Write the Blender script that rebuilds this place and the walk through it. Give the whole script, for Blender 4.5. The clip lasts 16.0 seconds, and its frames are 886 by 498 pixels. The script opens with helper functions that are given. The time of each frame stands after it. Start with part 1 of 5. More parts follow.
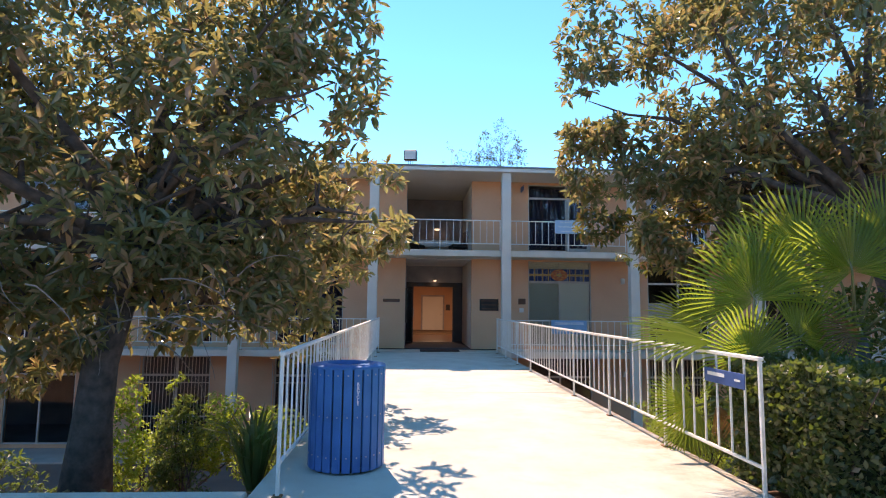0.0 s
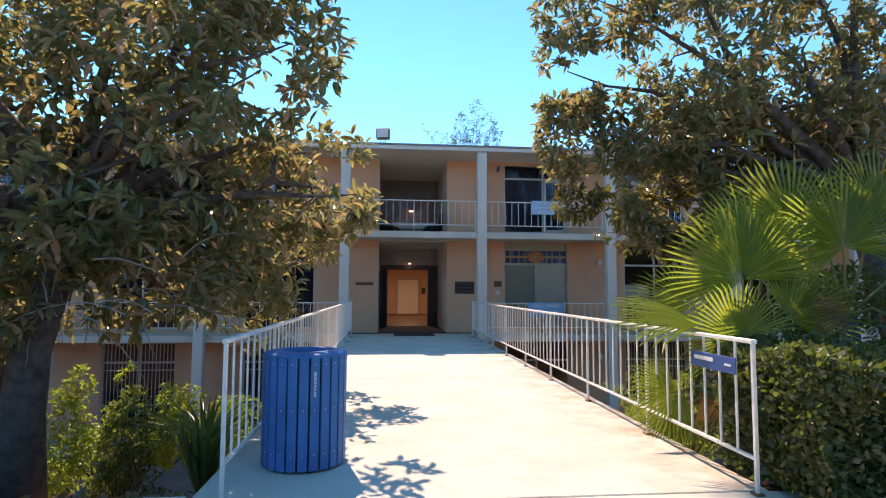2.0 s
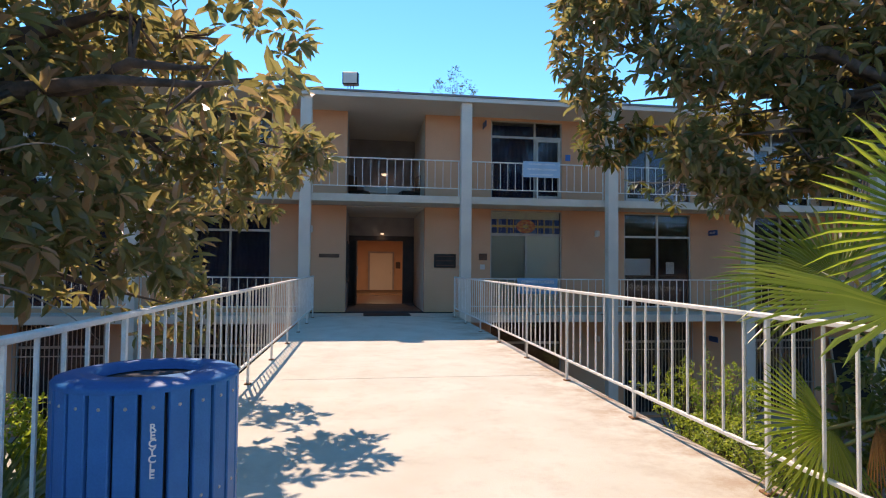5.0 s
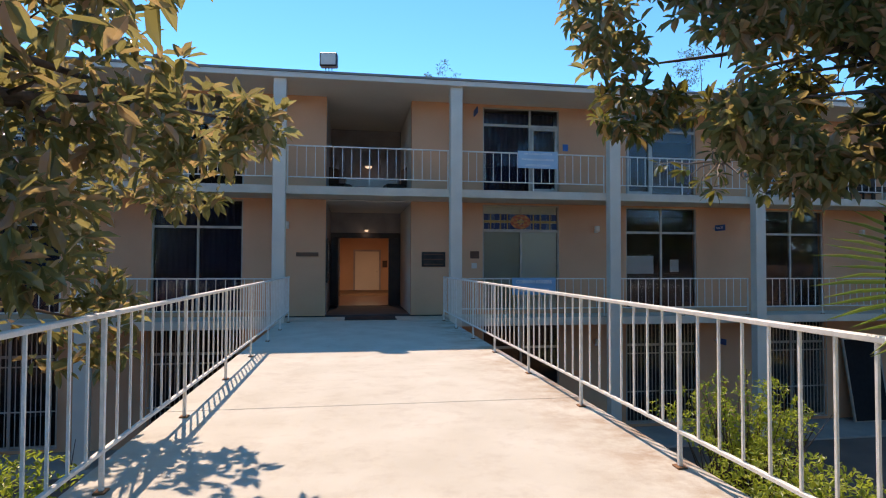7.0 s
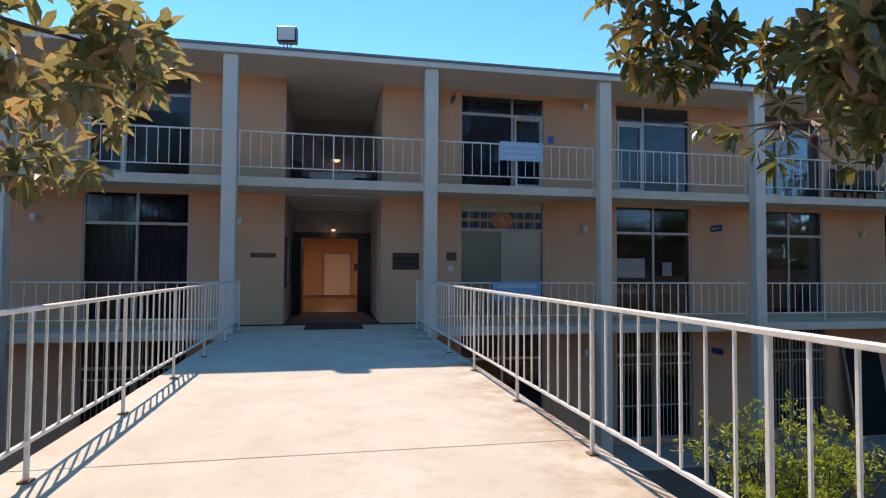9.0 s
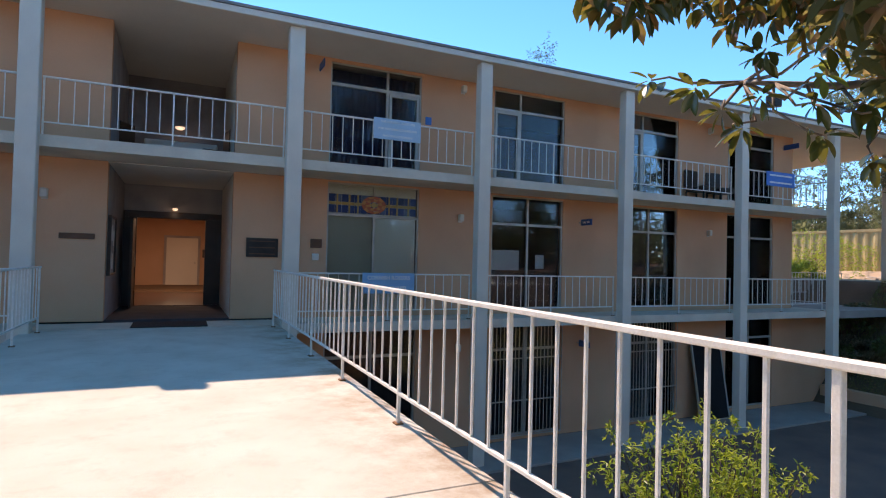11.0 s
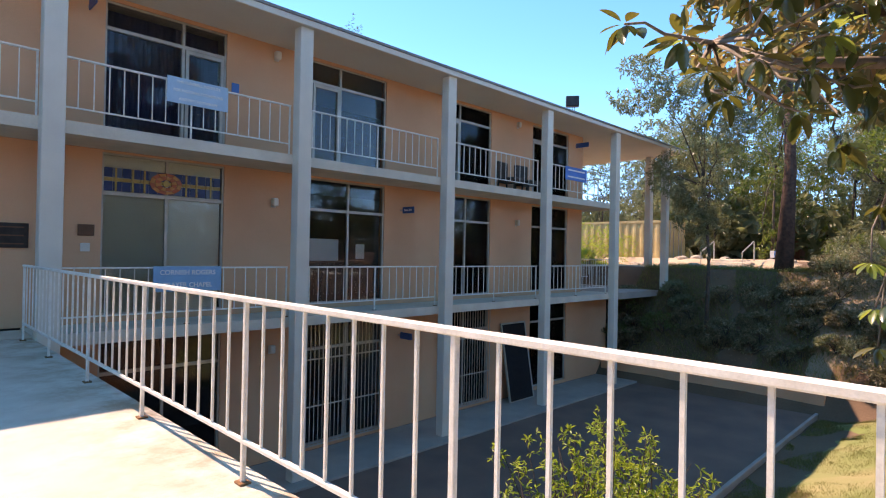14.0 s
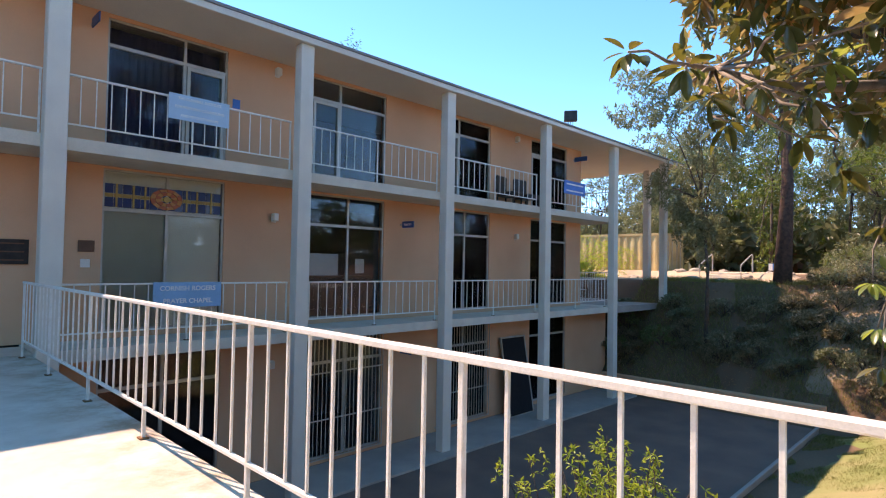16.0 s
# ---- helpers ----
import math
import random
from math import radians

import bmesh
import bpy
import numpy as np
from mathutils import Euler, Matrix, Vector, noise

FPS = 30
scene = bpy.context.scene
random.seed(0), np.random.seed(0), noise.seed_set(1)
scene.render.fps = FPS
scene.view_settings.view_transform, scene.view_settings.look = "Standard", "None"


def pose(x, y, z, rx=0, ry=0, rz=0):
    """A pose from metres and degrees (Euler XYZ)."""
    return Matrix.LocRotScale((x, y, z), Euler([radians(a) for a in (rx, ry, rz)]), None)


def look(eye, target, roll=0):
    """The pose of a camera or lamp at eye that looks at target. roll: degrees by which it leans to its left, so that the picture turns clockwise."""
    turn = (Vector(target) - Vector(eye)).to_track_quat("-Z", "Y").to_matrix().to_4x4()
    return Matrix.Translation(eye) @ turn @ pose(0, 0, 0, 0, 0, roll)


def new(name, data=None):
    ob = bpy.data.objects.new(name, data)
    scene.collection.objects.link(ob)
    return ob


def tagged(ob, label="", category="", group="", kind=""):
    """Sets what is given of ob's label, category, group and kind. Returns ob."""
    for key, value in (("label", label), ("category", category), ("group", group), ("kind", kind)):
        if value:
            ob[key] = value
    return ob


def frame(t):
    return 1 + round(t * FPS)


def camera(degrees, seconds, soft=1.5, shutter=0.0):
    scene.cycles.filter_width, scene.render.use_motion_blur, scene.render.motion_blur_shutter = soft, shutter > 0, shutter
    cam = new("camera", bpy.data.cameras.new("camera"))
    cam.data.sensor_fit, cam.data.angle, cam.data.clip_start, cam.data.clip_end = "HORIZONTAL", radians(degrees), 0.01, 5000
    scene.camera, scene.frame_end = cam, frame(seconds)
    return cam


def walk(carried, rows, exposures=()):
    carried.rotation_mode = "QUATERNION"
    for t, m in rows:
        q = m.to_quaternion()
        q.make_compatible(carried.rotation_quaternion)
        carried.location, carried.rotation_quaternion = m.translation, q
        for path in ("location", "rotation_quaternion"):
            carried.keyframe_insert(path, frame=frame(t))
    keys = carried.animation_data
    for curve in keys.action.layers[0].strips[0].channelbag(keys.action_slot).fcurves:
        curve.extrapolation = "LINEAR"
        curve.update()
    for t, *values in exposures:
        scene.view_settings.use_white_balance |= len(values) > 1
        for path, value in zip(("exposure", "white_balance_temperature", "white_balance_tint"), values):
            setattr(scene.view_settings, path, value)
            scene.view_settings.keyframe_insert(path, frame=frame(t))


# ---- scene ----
cam = camera(76.0, 16.0, 1.1)
PATH = [
    (0, (-0.804, -17.51, 1.409), (-0.695, -15.523, 1.61), 0.7),
    (0.5, (-0.726, -17.573, 1.421), (-0.588, -15.587, 1.608), 0.7),
    (1, (-0.692, -17.469, 1.401), (-0.538, -15.482, 1.575), 0.7),
    (1.5, (-0.688, -17.288, 1.375), (-0.514, -15.302, 1.534), 0.4),
    (2, (-0.694, -17.054, 1.386), (-0.503, -15.069, 1.531), 0.3),
    (2.5, (-0.682, -16.731, 1.347), (-0.475, -14.746, 1.479), 0.4),
    (3, (-0.609, -16.336, 1.335), (-0.388, -14.351, 1.448), 0.3),
    (3.5, (-0.614, -15.918, 1.318), (-0.377, -13.935, 1.42), 0.3),
    (4, (-0.588, -15.517, 1.308), (-0.342, -13.534, 1.397), 0.4),
    (4.5, (-0.551, -15.085, 1.309), (-0.287, -13.104, 1.377), 0.5),
    (7, (-0.316, -13.487, 1.344), (-0.002, -11.512, 1.398), 0.2),
    (7.5, (-0.191, -13.167, 1.352), (0.143, -11.195, 1.406), 0.1),
    (8, (-0.084, -12.793, 1.317), (0.272, -10.826, 1.38), 0.2),
    (10.3, (0.162, -11.305, 1.292), (0.787, -9.406, 1.36), 1.1),
    (10.5, (0.205, -11.202, 1.308), (0.904, -9.329, 1.369), 1.3),
    (11, (0.245, -10.905, 1.286), (1.085, -9.091, 1.329), 1.4),
    (11.5, (0.272, -10.593, 1.282), (1.265, -8.858, 1.3), 1.1),
    (12, (0.328, -10.342, 1.272), (1.507, -8.727, 1.273), 0.9),
    (12.5, (0.375, -10.08, 1.274), (1.694, -8.576, 1.275), 1.0),
    (13, (0.348, -9.868, 1.292), (1.708, -8.402, 1.298), 1.0),
    (13.5, (0.33, -9.764, 1.303), (1.722, -8.328, 1.311), 1.0),
    (14, (0.336, -9.75, 1.323), (1.756, -8.342, 1.338), 1.1),
    (14.5, (0.338, -9.756, 1.347), (1.775, -8.364, 1.371), 1.2),
    (15, (0.333, -9.742, 1.362), (1.775, -8.356, 1.397), 1.2),
    (15.5, (0.321, -9.744, 1.366), (1.757, -8.353, 1.413), 1.0),
    (16, (0.3, -9.735, 1.376), (1.724, -8.331, 1.434), 1.0),
]

walk(cam, [(t, look(eye, target, roll)) for t, eye, target, roll in PATH],
     [(0, 2.18, 8300, 32), (4, 1.9, 8200, 29), (8, 1.68, 8000, 28), (11, 1.91, 8100, 31), (12.5, 2.03, 8500, 33), (14, 2.28, 8900, 35), (16, 2.34, 8800, 35)])

# ---- sky and sun ----
SUN_WAY = Vector((0.2, -0.75, -1.0)).normalized()
world = bpy.data.worlds.new("sky")
scene.world = world
world.use_nodes = True
wn = world.node_tree
sky = wn.nodes.new("ShaderNodeTexSky")
sky.sky_type, sky.sun_disc = "NISHITA", False
sky.sun_elevation, sky.sun_rotation = radians(52), radians(-15)
sky.air_density, sky.dust_density, sky.ozone_density = 0.36, 0.0, 2.5
wn.nodes["Background"].inputs["Strength"].default_value = 0.15
grade = wn.nodes.new("ShaderNodeHueSaturation")
grade.inputs["Hue"].default_value, grade.inputs["Saturation"].default_value = 0.485, 1.25
grade.inputs["Value"].default_value = 1.2
wn.links.new(sky.outputs[0], grade.inputs["Color"])
wn.links.new(grade.outputs[0], wn.nodes["Background"].inputs["Color"])
sun = new("sun", bpy.data.lights.new("sun", "SUN"))
sun.data.energy, sun.data.angle, sun.data.color = 1.7, radians(0.53), (1.0, 0.94, 0.84)
sun.matrix_world = Matrix.Translation((-10, 40, 50)) @ SUN_WAY.to_track_quat("-Z", "Y").to_matrix().to_4x4()

# ---- materials ----


def material(name, base, second=None, rough=0.8, scale=6.0, fine=60.0, bump=0.15, metal=0.0, spec=0.4,
             stain=0.25, island=0.0, randomise=0.0, trans=0.0, translucent=None):
    """A procedural surface: two noise scales of colour, fine relief, optional piece-by-piece variation."""
    m = bpy.data.materials.new(name)
    m.use_nodes = True
    nt = m.node_tree
    b = nt.nodes["Principled BSDF"]
    tc = nt.nodes.new("ShaderNodeTexCoord")
    n1 = nt.nodes.new("ShaderNodeTexNoise")
    n1.inputs["Scale"].default_value, n1.inputs["Detail"].default_value = scale, 6
    n2 = nt.nodes.new("ShaderNodeTexNoise")
    n2.inputs["Scale"].default_value, n2.inputs["Detail"].default_value = fine, 4
    geo = nt.nodes.new("ShaderNodeNewGeometry")
    for n in (n1, n2):
        nt.links.new(geo.outputs["Position"], n.inputs["Vector"])
    ramp = nt.nodes.new("ShaderNodeMapRange")
    ramp.inputs["From Min"].default_value, ramp.inputs["From Max"].default_value = 0.35, 0.68
    nt.links.new(n1.outputs[0], ramp.inputs["Value"])
    mix = nt.nodes.new("ShaderNodeMix")
    mix.data_type = "RGBA"
    second = second or tuple(c * (1 - stain) for c in base)
    mix.inputs[6].default_value, mix.inputs[7].default_value = (*base, 1), (*second, 1)
    nt.links.new(ramp.outputs[0], mix.inputs[0])
    hsv = nt.nodes.new("ShaderNodeHueSaturation")
    nt.links.new(mix.outputs[2], hsv.inputs["Color"])
    val = nt.nodes.new("ShaderNodeMath")
    val.operation = "MULTIPLY_ADD"
    nt.links.new(n2.outputs[0], val.inputs[0])
    val.inputs[1].default_value, val.inputs[2].default_value = 0.3, 0.85
    last = val.outputs[0]
    for amount, node, socket in ((island, "ShaderNodeNewGeometry", "Random Per Island"), (randomise, "ShaderNodeObjectInfo", "Random")):
        if amount:
            src = nt.nodes.new(node)
            mm = nt.nodes.new("ShaderNodeMath")
            mm.operation = "MULTIPLY_ADD"
            nt.links.new(src.outputs[socket], mm.inputs[0])
            mm.inputs[1].default_value, mm.inputs[2].default_value = amount, 1 - amount / 2
            m2 = nt.nodes.new("ShaderNodeMath")
            m2.operation = "MULTIPLY"
            nt.links.new(last, m2.inputs[0])
            nt.links.new(mm.outputs[0], m2.inputs[1])
            last = m2.outputs[0]
    nt.links.new(last, hsv.inputs["Value"])
    nt.links.new(hsv.outputs[0], b.inputs["Base Color"])
    b.inputs["Roughness"].default_value = rough
    b.inputs["Metallic"].default_value = metal
    b.inputs["Specular IOR Level"].default_value = spec
    if bump:
        bp = nt.nodes.new("ShaderNodeBump")
        bp.inputs["Strength"].default_value, bp.inputs["Distance"].default_value = bump, 0.01
        nt.links.new(n2.outputs[0], bp.inputs["Height"])
        nt.links.new(bp.outputs[0], b.inputs["Normal"])
    if translucent:
        tl = nt.nodes.new("ShaderNodeBsdfTranslucent")
        tl.inputs["Color"].default_value = (*translucent, 1)
        ms = nt.nodes.new("ShaderNodeMixShader")
        ms.inputs[0].default_value = trans
        nt.links.new(b.outputs[0], ms.inputs[1])
        nt.links.new(tl.outputs[0], ms.inputs[2])
        nt.links.new(ms.outputs[0], nt.nodes["Material Output"].inputs["Surface"])
    return m


def leaf_material(name, hues, rough=0.35, trans=0.35, glow=(0.35, 0.5, 0.05), spec=0.5):
    """Leaves: a colour for each leaf, drawn from a ramp, with light shining through."""
    m = bpy.data.materials.new(name)
    m.use_nodes = True
    nt = m.node_tree
    b = nt.nodes["Principled BSDF"]
    g = nt.nodes.new("ShaderNodeNewGeometry")
    r = nt.nodes.new("ShaderNodeValToRGB")
    el = r.color_ramp.elements
    while len(el) < len(hues):
        el.new(0.5)
    for i, (pos, c) in enumerate(hues):
        el[i].position, el[i].color = pos, (*c, 1)
    nt.links.new(g.outputs["Random Per Island"], r.inputs[0])
    nt.links.new(r.outputs[0], b.inputs["Base Color"])
    b.inputs["Roughness"].default_value, b.inputs["Specular IOR Level"].default_value = rough, spec
    tl = nt.nodes.new("ShaderNodeBsdfTranslucent")
    mx = nt.nodes.new("ShaderNodeMix")
    mx.data_type, mx.blend_type = "RGBA", "MIX"
    mx.inputs[0].default_value = 0.5
    mx.inputs[7].default_value = (*glow, 1)
    nt.links.new(r.outputs[0], mx.inputs[6])
    nt.links.new(mx.outputs[2], tl.inputs["Color"])
    ms = nt.nodes.new("ShaderNodeMixShader")
    ms.inputs[0].default_value = trans
    nt.links.new(b.outputs[0], ms.inputs[1])
    nt.links.new(tl.outputs[0], ms.inputs[2])
    nt.links.new(ms.outputs[0], nt.nodes["Material Output"].inputs["Surface"])
    return m


def glass_material(name, tint=(0.88, 0.9, 0.9), clear=0.9):
    """A thin pane: see-through, with a Fresnel gloss."""
    m = bpy.data.materials.new(name)
    m.use_nodes = True
    nt = m.node_tree
    nt.nodes.remove(nt.nodes["Principled BSDF"])
    tr = nt.nodes.new("ShaderNodeBsdfTransparent")
    tr.inputs[0].default_value = (*tint, 1)
    gl = nt.nodes.new("ShaderNodeBsdfGlossy")
    gl.inputs["Roughness"].default_value = 0.015
    fr = nt.nodes.new("ShaderNodeFresnel")
    fr.inputs[0].default_value = 1.38
    ms = nt.nodes.new("ShaderNodeMixShader")
    nt.links.new(fr.outputs[0], ms.inputs[0])
    nt.links.new(tr.outputs[0], ms.inputs[1])
    nt.links.new(gl.outputs[0], ms.inputs[2])
    nt.links.new(ms.outputs[0], nt.nodes["Material Output"].inputs["Surface"])
    return m


STUCCO = material("stucco", (0.75, 0.405, 0.24), (0.68, 0.36, 0.21), 0.92, 0.8, 140, 0.35)
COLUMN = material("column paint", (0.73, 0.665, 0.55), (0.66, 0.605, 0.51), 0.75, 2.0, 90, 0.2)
SOFFIT = material("soffit paint", (0.72, 0.67, 0.59), (0.66, 0.61, 0.53), 0.9, 0.7, 60, 0.2)
SLABEDGE = material("slab paint", (0.68, 0.605, 0.49), (0.55, 0.49, 0.4), 0.85, 1.5, 70, 0.2)
ROOFEDGE = material("roof flashing", (0.25, 0.24, 0.23), None, 0.6, 2, 50, 0.1)
FLOORGREY = material("walkway concrete", (0.39, 0.335, 0.285), (0.31, 0.27, 0.235), 0.85, 1.5, 80, 0.2)
CONCRETE = material("bridge concrete", (0.6, 0.58, 0.49), (0.52, 0.495, 0.405), 0.9, 1.4, 150, 0.45)


def rust_wash(m):
    """Brown rust washed out from the railing feet along one edge of the deck."""
    nt = m.node_tree
    b = nt.nodes["Principled BSDF"]
    src = b.inputs["Base Color"].links[0].from_socket
    g = nt.nodes.new("ShaderNodeNewGeometry")
    sp = nt.nodes.new("ShaderNodeSeparateXYZ")
    nt.links.new(g.outputs["Position"], sp.inputs[0])
    n = nt.nodes.new("ShaderNodeTexNoise")
    n.inputs["Scale"].default_value, n.inputs["Detail"].default_value, n.inputs["Roughness"].default_value = 2.3, 8, 0.7
    nt.links.new(g.outputs["Position"], n.inputs["Vector"])
    ex = nt.nodes.new("ShaderNodeMapRange")
    ex.inputs["From Min"].default_value, ex.inputs["From Max"].default_value = 1.1, 1.95
    nt.links.new(sp.outputs[0], ex.inputs["Value"])
    no = nt.nodes.new("ShaderNodeMapRange")
    no.inputs["From Min"].default_value, no.inputs["From Max"].default_value = 0.42, 0.62
    nt.links.new(n.outputs[0], no.inputs["Value"])
    mu = nt.nodes.new("ShaderNodeMath")
    mu.operation = "MULTIPLY"
    nt.links.new(ex.outputs[0], mu.inputs[0])
    nt.links.new(no.outputs[0], mu.inputs[1])
    sc = nt.nodes.new("ShaderNodeMath")
    sc.operation = "MULTIPLY"
    edge = nt.nodes.new("ShaderNodeMath")
    edge.operation = "LESS_THAN"
    nt.links.new(sp.outputs[0], edge.inputs[0])
    edge.inputs[1].default_value = 2.0
    on_deck = nt.nodes.new("ShaderNodeMath")
    on_deck.operation = "MULTIPLY"
    nt.links.new(mu.outputs[0], on_deck.inputs[0])
    nt.links.new(edge.outputs[0], on_deck.inputs[1])
    nt.links.new(on_deck.outputs[0], sc.inputs[0])
    sc.inputs[1].default_value = 0.85
    mx = nt.nodes.new("ShaderNodeMix")
    mx.data_type = "RGBA"
    nt.links.new(sc.outputs[0], mx.inputs[0])
    nt.links.new(src, mx.inputs[6])
    mx.inputs[7].default_value = (0.33, 0.2, 0.11, 1)
    sp2 = nt.nodes.new("ShaderNodeTexNoise")
    sp2.inputs["Scale"].default_value, sp2.inputs["Detail"].default_value, sp2.inputs["Roughness"].default_value = 2.6, 12, 0.78
    nt.links.new(g.outputs["Position"], sp2.inputs["Vector"])
    rg = nt.nodes.new("ShaderNodeMapRange")
    rg.inputs["From Min"].default_value, rg.inputs["From Max"].default_value, rg.inputs["To Max"].default_value = 0.5, 0.68, 0.4
    nt.links.new(sp2.outputs[0], rg.inputs["Value"])
    m3 = nt.nodes.new("ShaderNodeMix")
    m3.data_type = "RGBA"
    nt.links.new(rg.outputs[0], m3.inputs[0])
    nt.links.new(mx.outputs[2], m3.inputs[6])
    m3.inputs[7].default_value = (0.36, 0.3, 0.23, 1)
    nt.links.new(m3.outputs[2], b.inputs["Base Color"])


rust_wash(CONCRETE)
PLAZA = material("plaza concrete", (0.6, 0.58, 0.49), (0.51, 0.485, 0.4), 0.9, 1.4, 150, 0.45)
RAILPAINT = material("chipped white rail paint", (0.83, 0.8, 0.73), (0.72, 0.68, 0.6), 0.5, 14, 110, 0.1)
RUST = material("rusty steel", (0.3, 0.14, 0.06), (0.16, 0.08, 0.04), 0.9, 25, 120, 0.4)
ALU = material("aluminium frame", (0.5, 0.47, 0.41), None, 0.45, 4, 60, 0.05, metal=0.3)
GLASS = glass_material("window glass")
# near-black base holds the shade of unlit rooms; the bin liner shares it
DARKROOM = material("painted dark interior", (0.09, 0.08, 0.085), (0.05, 0.047, 0.05), 0.95, 1.5, 20, 0)
BLINDS = material("pale blinds", (0.84, 0.81, 0.65), (0.78, 0.75, 0.6), 0.85, 2, 30, 0.1)
BLINDS_GREY = material("grey green curtain", (0.52, 0.5, 0.38), (0.45, 0.43, 0.33), 0.9, 2, 30, 0.1)
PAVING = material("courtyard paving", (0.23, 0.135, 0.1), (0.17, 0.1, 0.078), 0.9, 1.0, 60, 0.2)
LAWN = material("thin lawn", (0.17, 0.2, 0.06), (0.28, 0.24, 0.11), 0.95, 0.9, 30, 0.6)
SAND = material("pale sand", (0.55, 0.4, 0.27), (0.42, 0.3, 0.2), 0.95, 0.6, 25, 0.5)
# one bank soil in two tones: sunlight in the first, shade in the second
SUNLIT_SOIL = material("dry soil with painted sunlight", (0.42, 0.3, 0.2), (0.28, 0.2, 0.13), 0.95, 0.8, 25, 0.6)
SOIL = material("shade-darkened litter soil", (0.2, 0.122, 0.072), (0.1, 0.06, 0.037), 0.95, 0.35, 18, 0.6)
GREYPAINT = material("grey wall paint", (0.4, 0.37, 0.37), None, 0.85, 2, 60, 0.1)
# lounge back wall colour is lowered to hold the recess shade
UPPERBACK = material("lounge wall with painted shade", (0.34, 0.3, 0.29), None, 0.9, 2, 40, 0.1)
DARKWOOD = material("dark stained wood", (0.06, 0.035, 0.025), (0.035, 0.02, 0.015), 0.4, 3, 40, 0.1)
HALLPAINT = material("peach hall paint", (0.58, 0.36, 0.24), (0.53, 0.33, 0.21), 0.8, 1.5, 60, 0.1)
HALLFLOOR = material("red brown hall tile", (0.09, 0.048, 0.036), (0.07, 0.037, 0.027), 0.3, 3, 40, 0.05)
BRONZE = material("dark bronze", (0.05, 0.042, 0.04), (0.03, 0.026, 0.025), 0.4, 8, 60, 0.1, metal=0.5)
COPPER = material("brown metal letters", (0.16, 0.08, 0.05), None, 0.5, 8, 60, 0.1, metal=0.3)
BANNER = material("pale blue banner vinyl", (0.35, 0.55, 0.68), (0.3, 0.5, 0.62), 0.6, 3, 40, 0.1)
SKYBLUE = material("blue banner vinyl", (0.16, 0.42, 0.62), (0.14, 0.37, 0.56), 0.6, 3, 40, 0.1)
ARROWBLUE = material("matt blue sign", (0.03, 0.1, 0.3), None, 0.5, 3, 40, 0.05)
SIGNBLUE = material("deep blue sign", (0.02, 0.09, 0.28), None, 0.4, 3, 40, 0.05)
BRIGHTBLUE = material("bright blue sign", (0.03, 0.22, 0.6), None, 0.4, 3, 40, 0.05)
WHITEPRINT = material("white lettering", (0.78, 0.78, 0.75), None, 0.6, 4, 50, 0.0, stain=0.1)
PAPER = material("white card", (0.75, 0.74, 0.7), None, 0.8, 3, 40, 0.05, stain=0.1)
RUBBER = material("black door mat", (0.02, 0.02, 0.022), None, 0.95, 10, 90, 0.5)
YELLOWSTEEL = material("tan container steel", (0.55, 0.42, 0.2), (0.42, 0.31, 0.15), 0.6, 1.5, 40, 0.1)
STONE = material("pale boulder", (0.45, 0.38, 0.3), (0.3, 0.25, 0.2), 0.95, 3, 25, 0.6)
GRASS = leaf_material("dry grass blade", ((0.0, (0.1, 0.13, 0.03)), (0.5, (0.17, 0.17, 0.05)), (1.0, (0.3, 0.24, 0.1))), 0.6, 0.4, (0.4, 0.4, 0.1))
SCRUB = leaf_material("dry scrub leaf", ((0.0, (0.12, 0.105, 0.055)), (0.4, (0.19, 0.17, 0.085)), (0.75, (0.3, 0.235, 0.14)), (1.0, (0.42, 0.33, 0.22))), 0.6, 0.3, (0.3, 0.28, 0.1))
DRYLEAF = leaf_material("dead brown leaf", ((0.0, (0.2, 0.09, 0.03)), (1.0, (0.34, 0.17, 0.06))), 0.6, 0.3, (0.5, 0.25, 0.05))
PINEBARK = material("reddish pine bark", (0.11, 0.062, 0.045), (0.05, 0.03, 0.024), 0.95, 9, 40, 0.9)
PINE = leaf_material("pine needles", ((0.0, (0.04, 0.06, 0.035)), (1.0, (0.1, 0.12, 0.065))), 0.5, 0.25)
BRICK = material("far brick wall", (0.42, 0.2, 0.14), None, 0.9, 2, 30, 0.1)
BLUE = material("blue slat plastic", (0.004, 0.165, 0.4), (0.003, 0.13, 0.32), 0.5, 5, 120, 0.1, spec=0.25, randomise=0.15)
TWIG = material("pale twig bark", (0.32, 0.27, 0.22), (0.2, 0.16, 0.13), 0.9, 12, 60, 0.3)
BARK = material("grey brown bark", (0.13, 0.095, 0.075), (0.06, 0.045, 0.036), 0.95, 11, 30, 1.0)
MAGNOLIA = leaf_material("magnolia leaf", ((0.0, (0.075, 0.11, 0.055)), (0.4, (0.11, 0.145, 0.068)), (0.66, (0.16, 0.18, 0.085)), (0.78, (0.3, 0.19, 0.12)), (1.0, (0.42, 0.24, 0.15))), 0.22, 0.46, (0.62, 0.5, 0.14), 0.75)
BROAD = leaf_material("dark magnolia leaf", ((0.0, (0.025, 0.05, 0.022)), (0.5, (0.045, 0.08, 0.03)), (0.7, (0.09, 0.11, 0.035)), (0.8, (0.26, 0.13, 0.05)), (1.0, (0.34, 0.18, 0.07))), 0.2, 0.26, (0.62, 0.52, 0.08), 0.75)
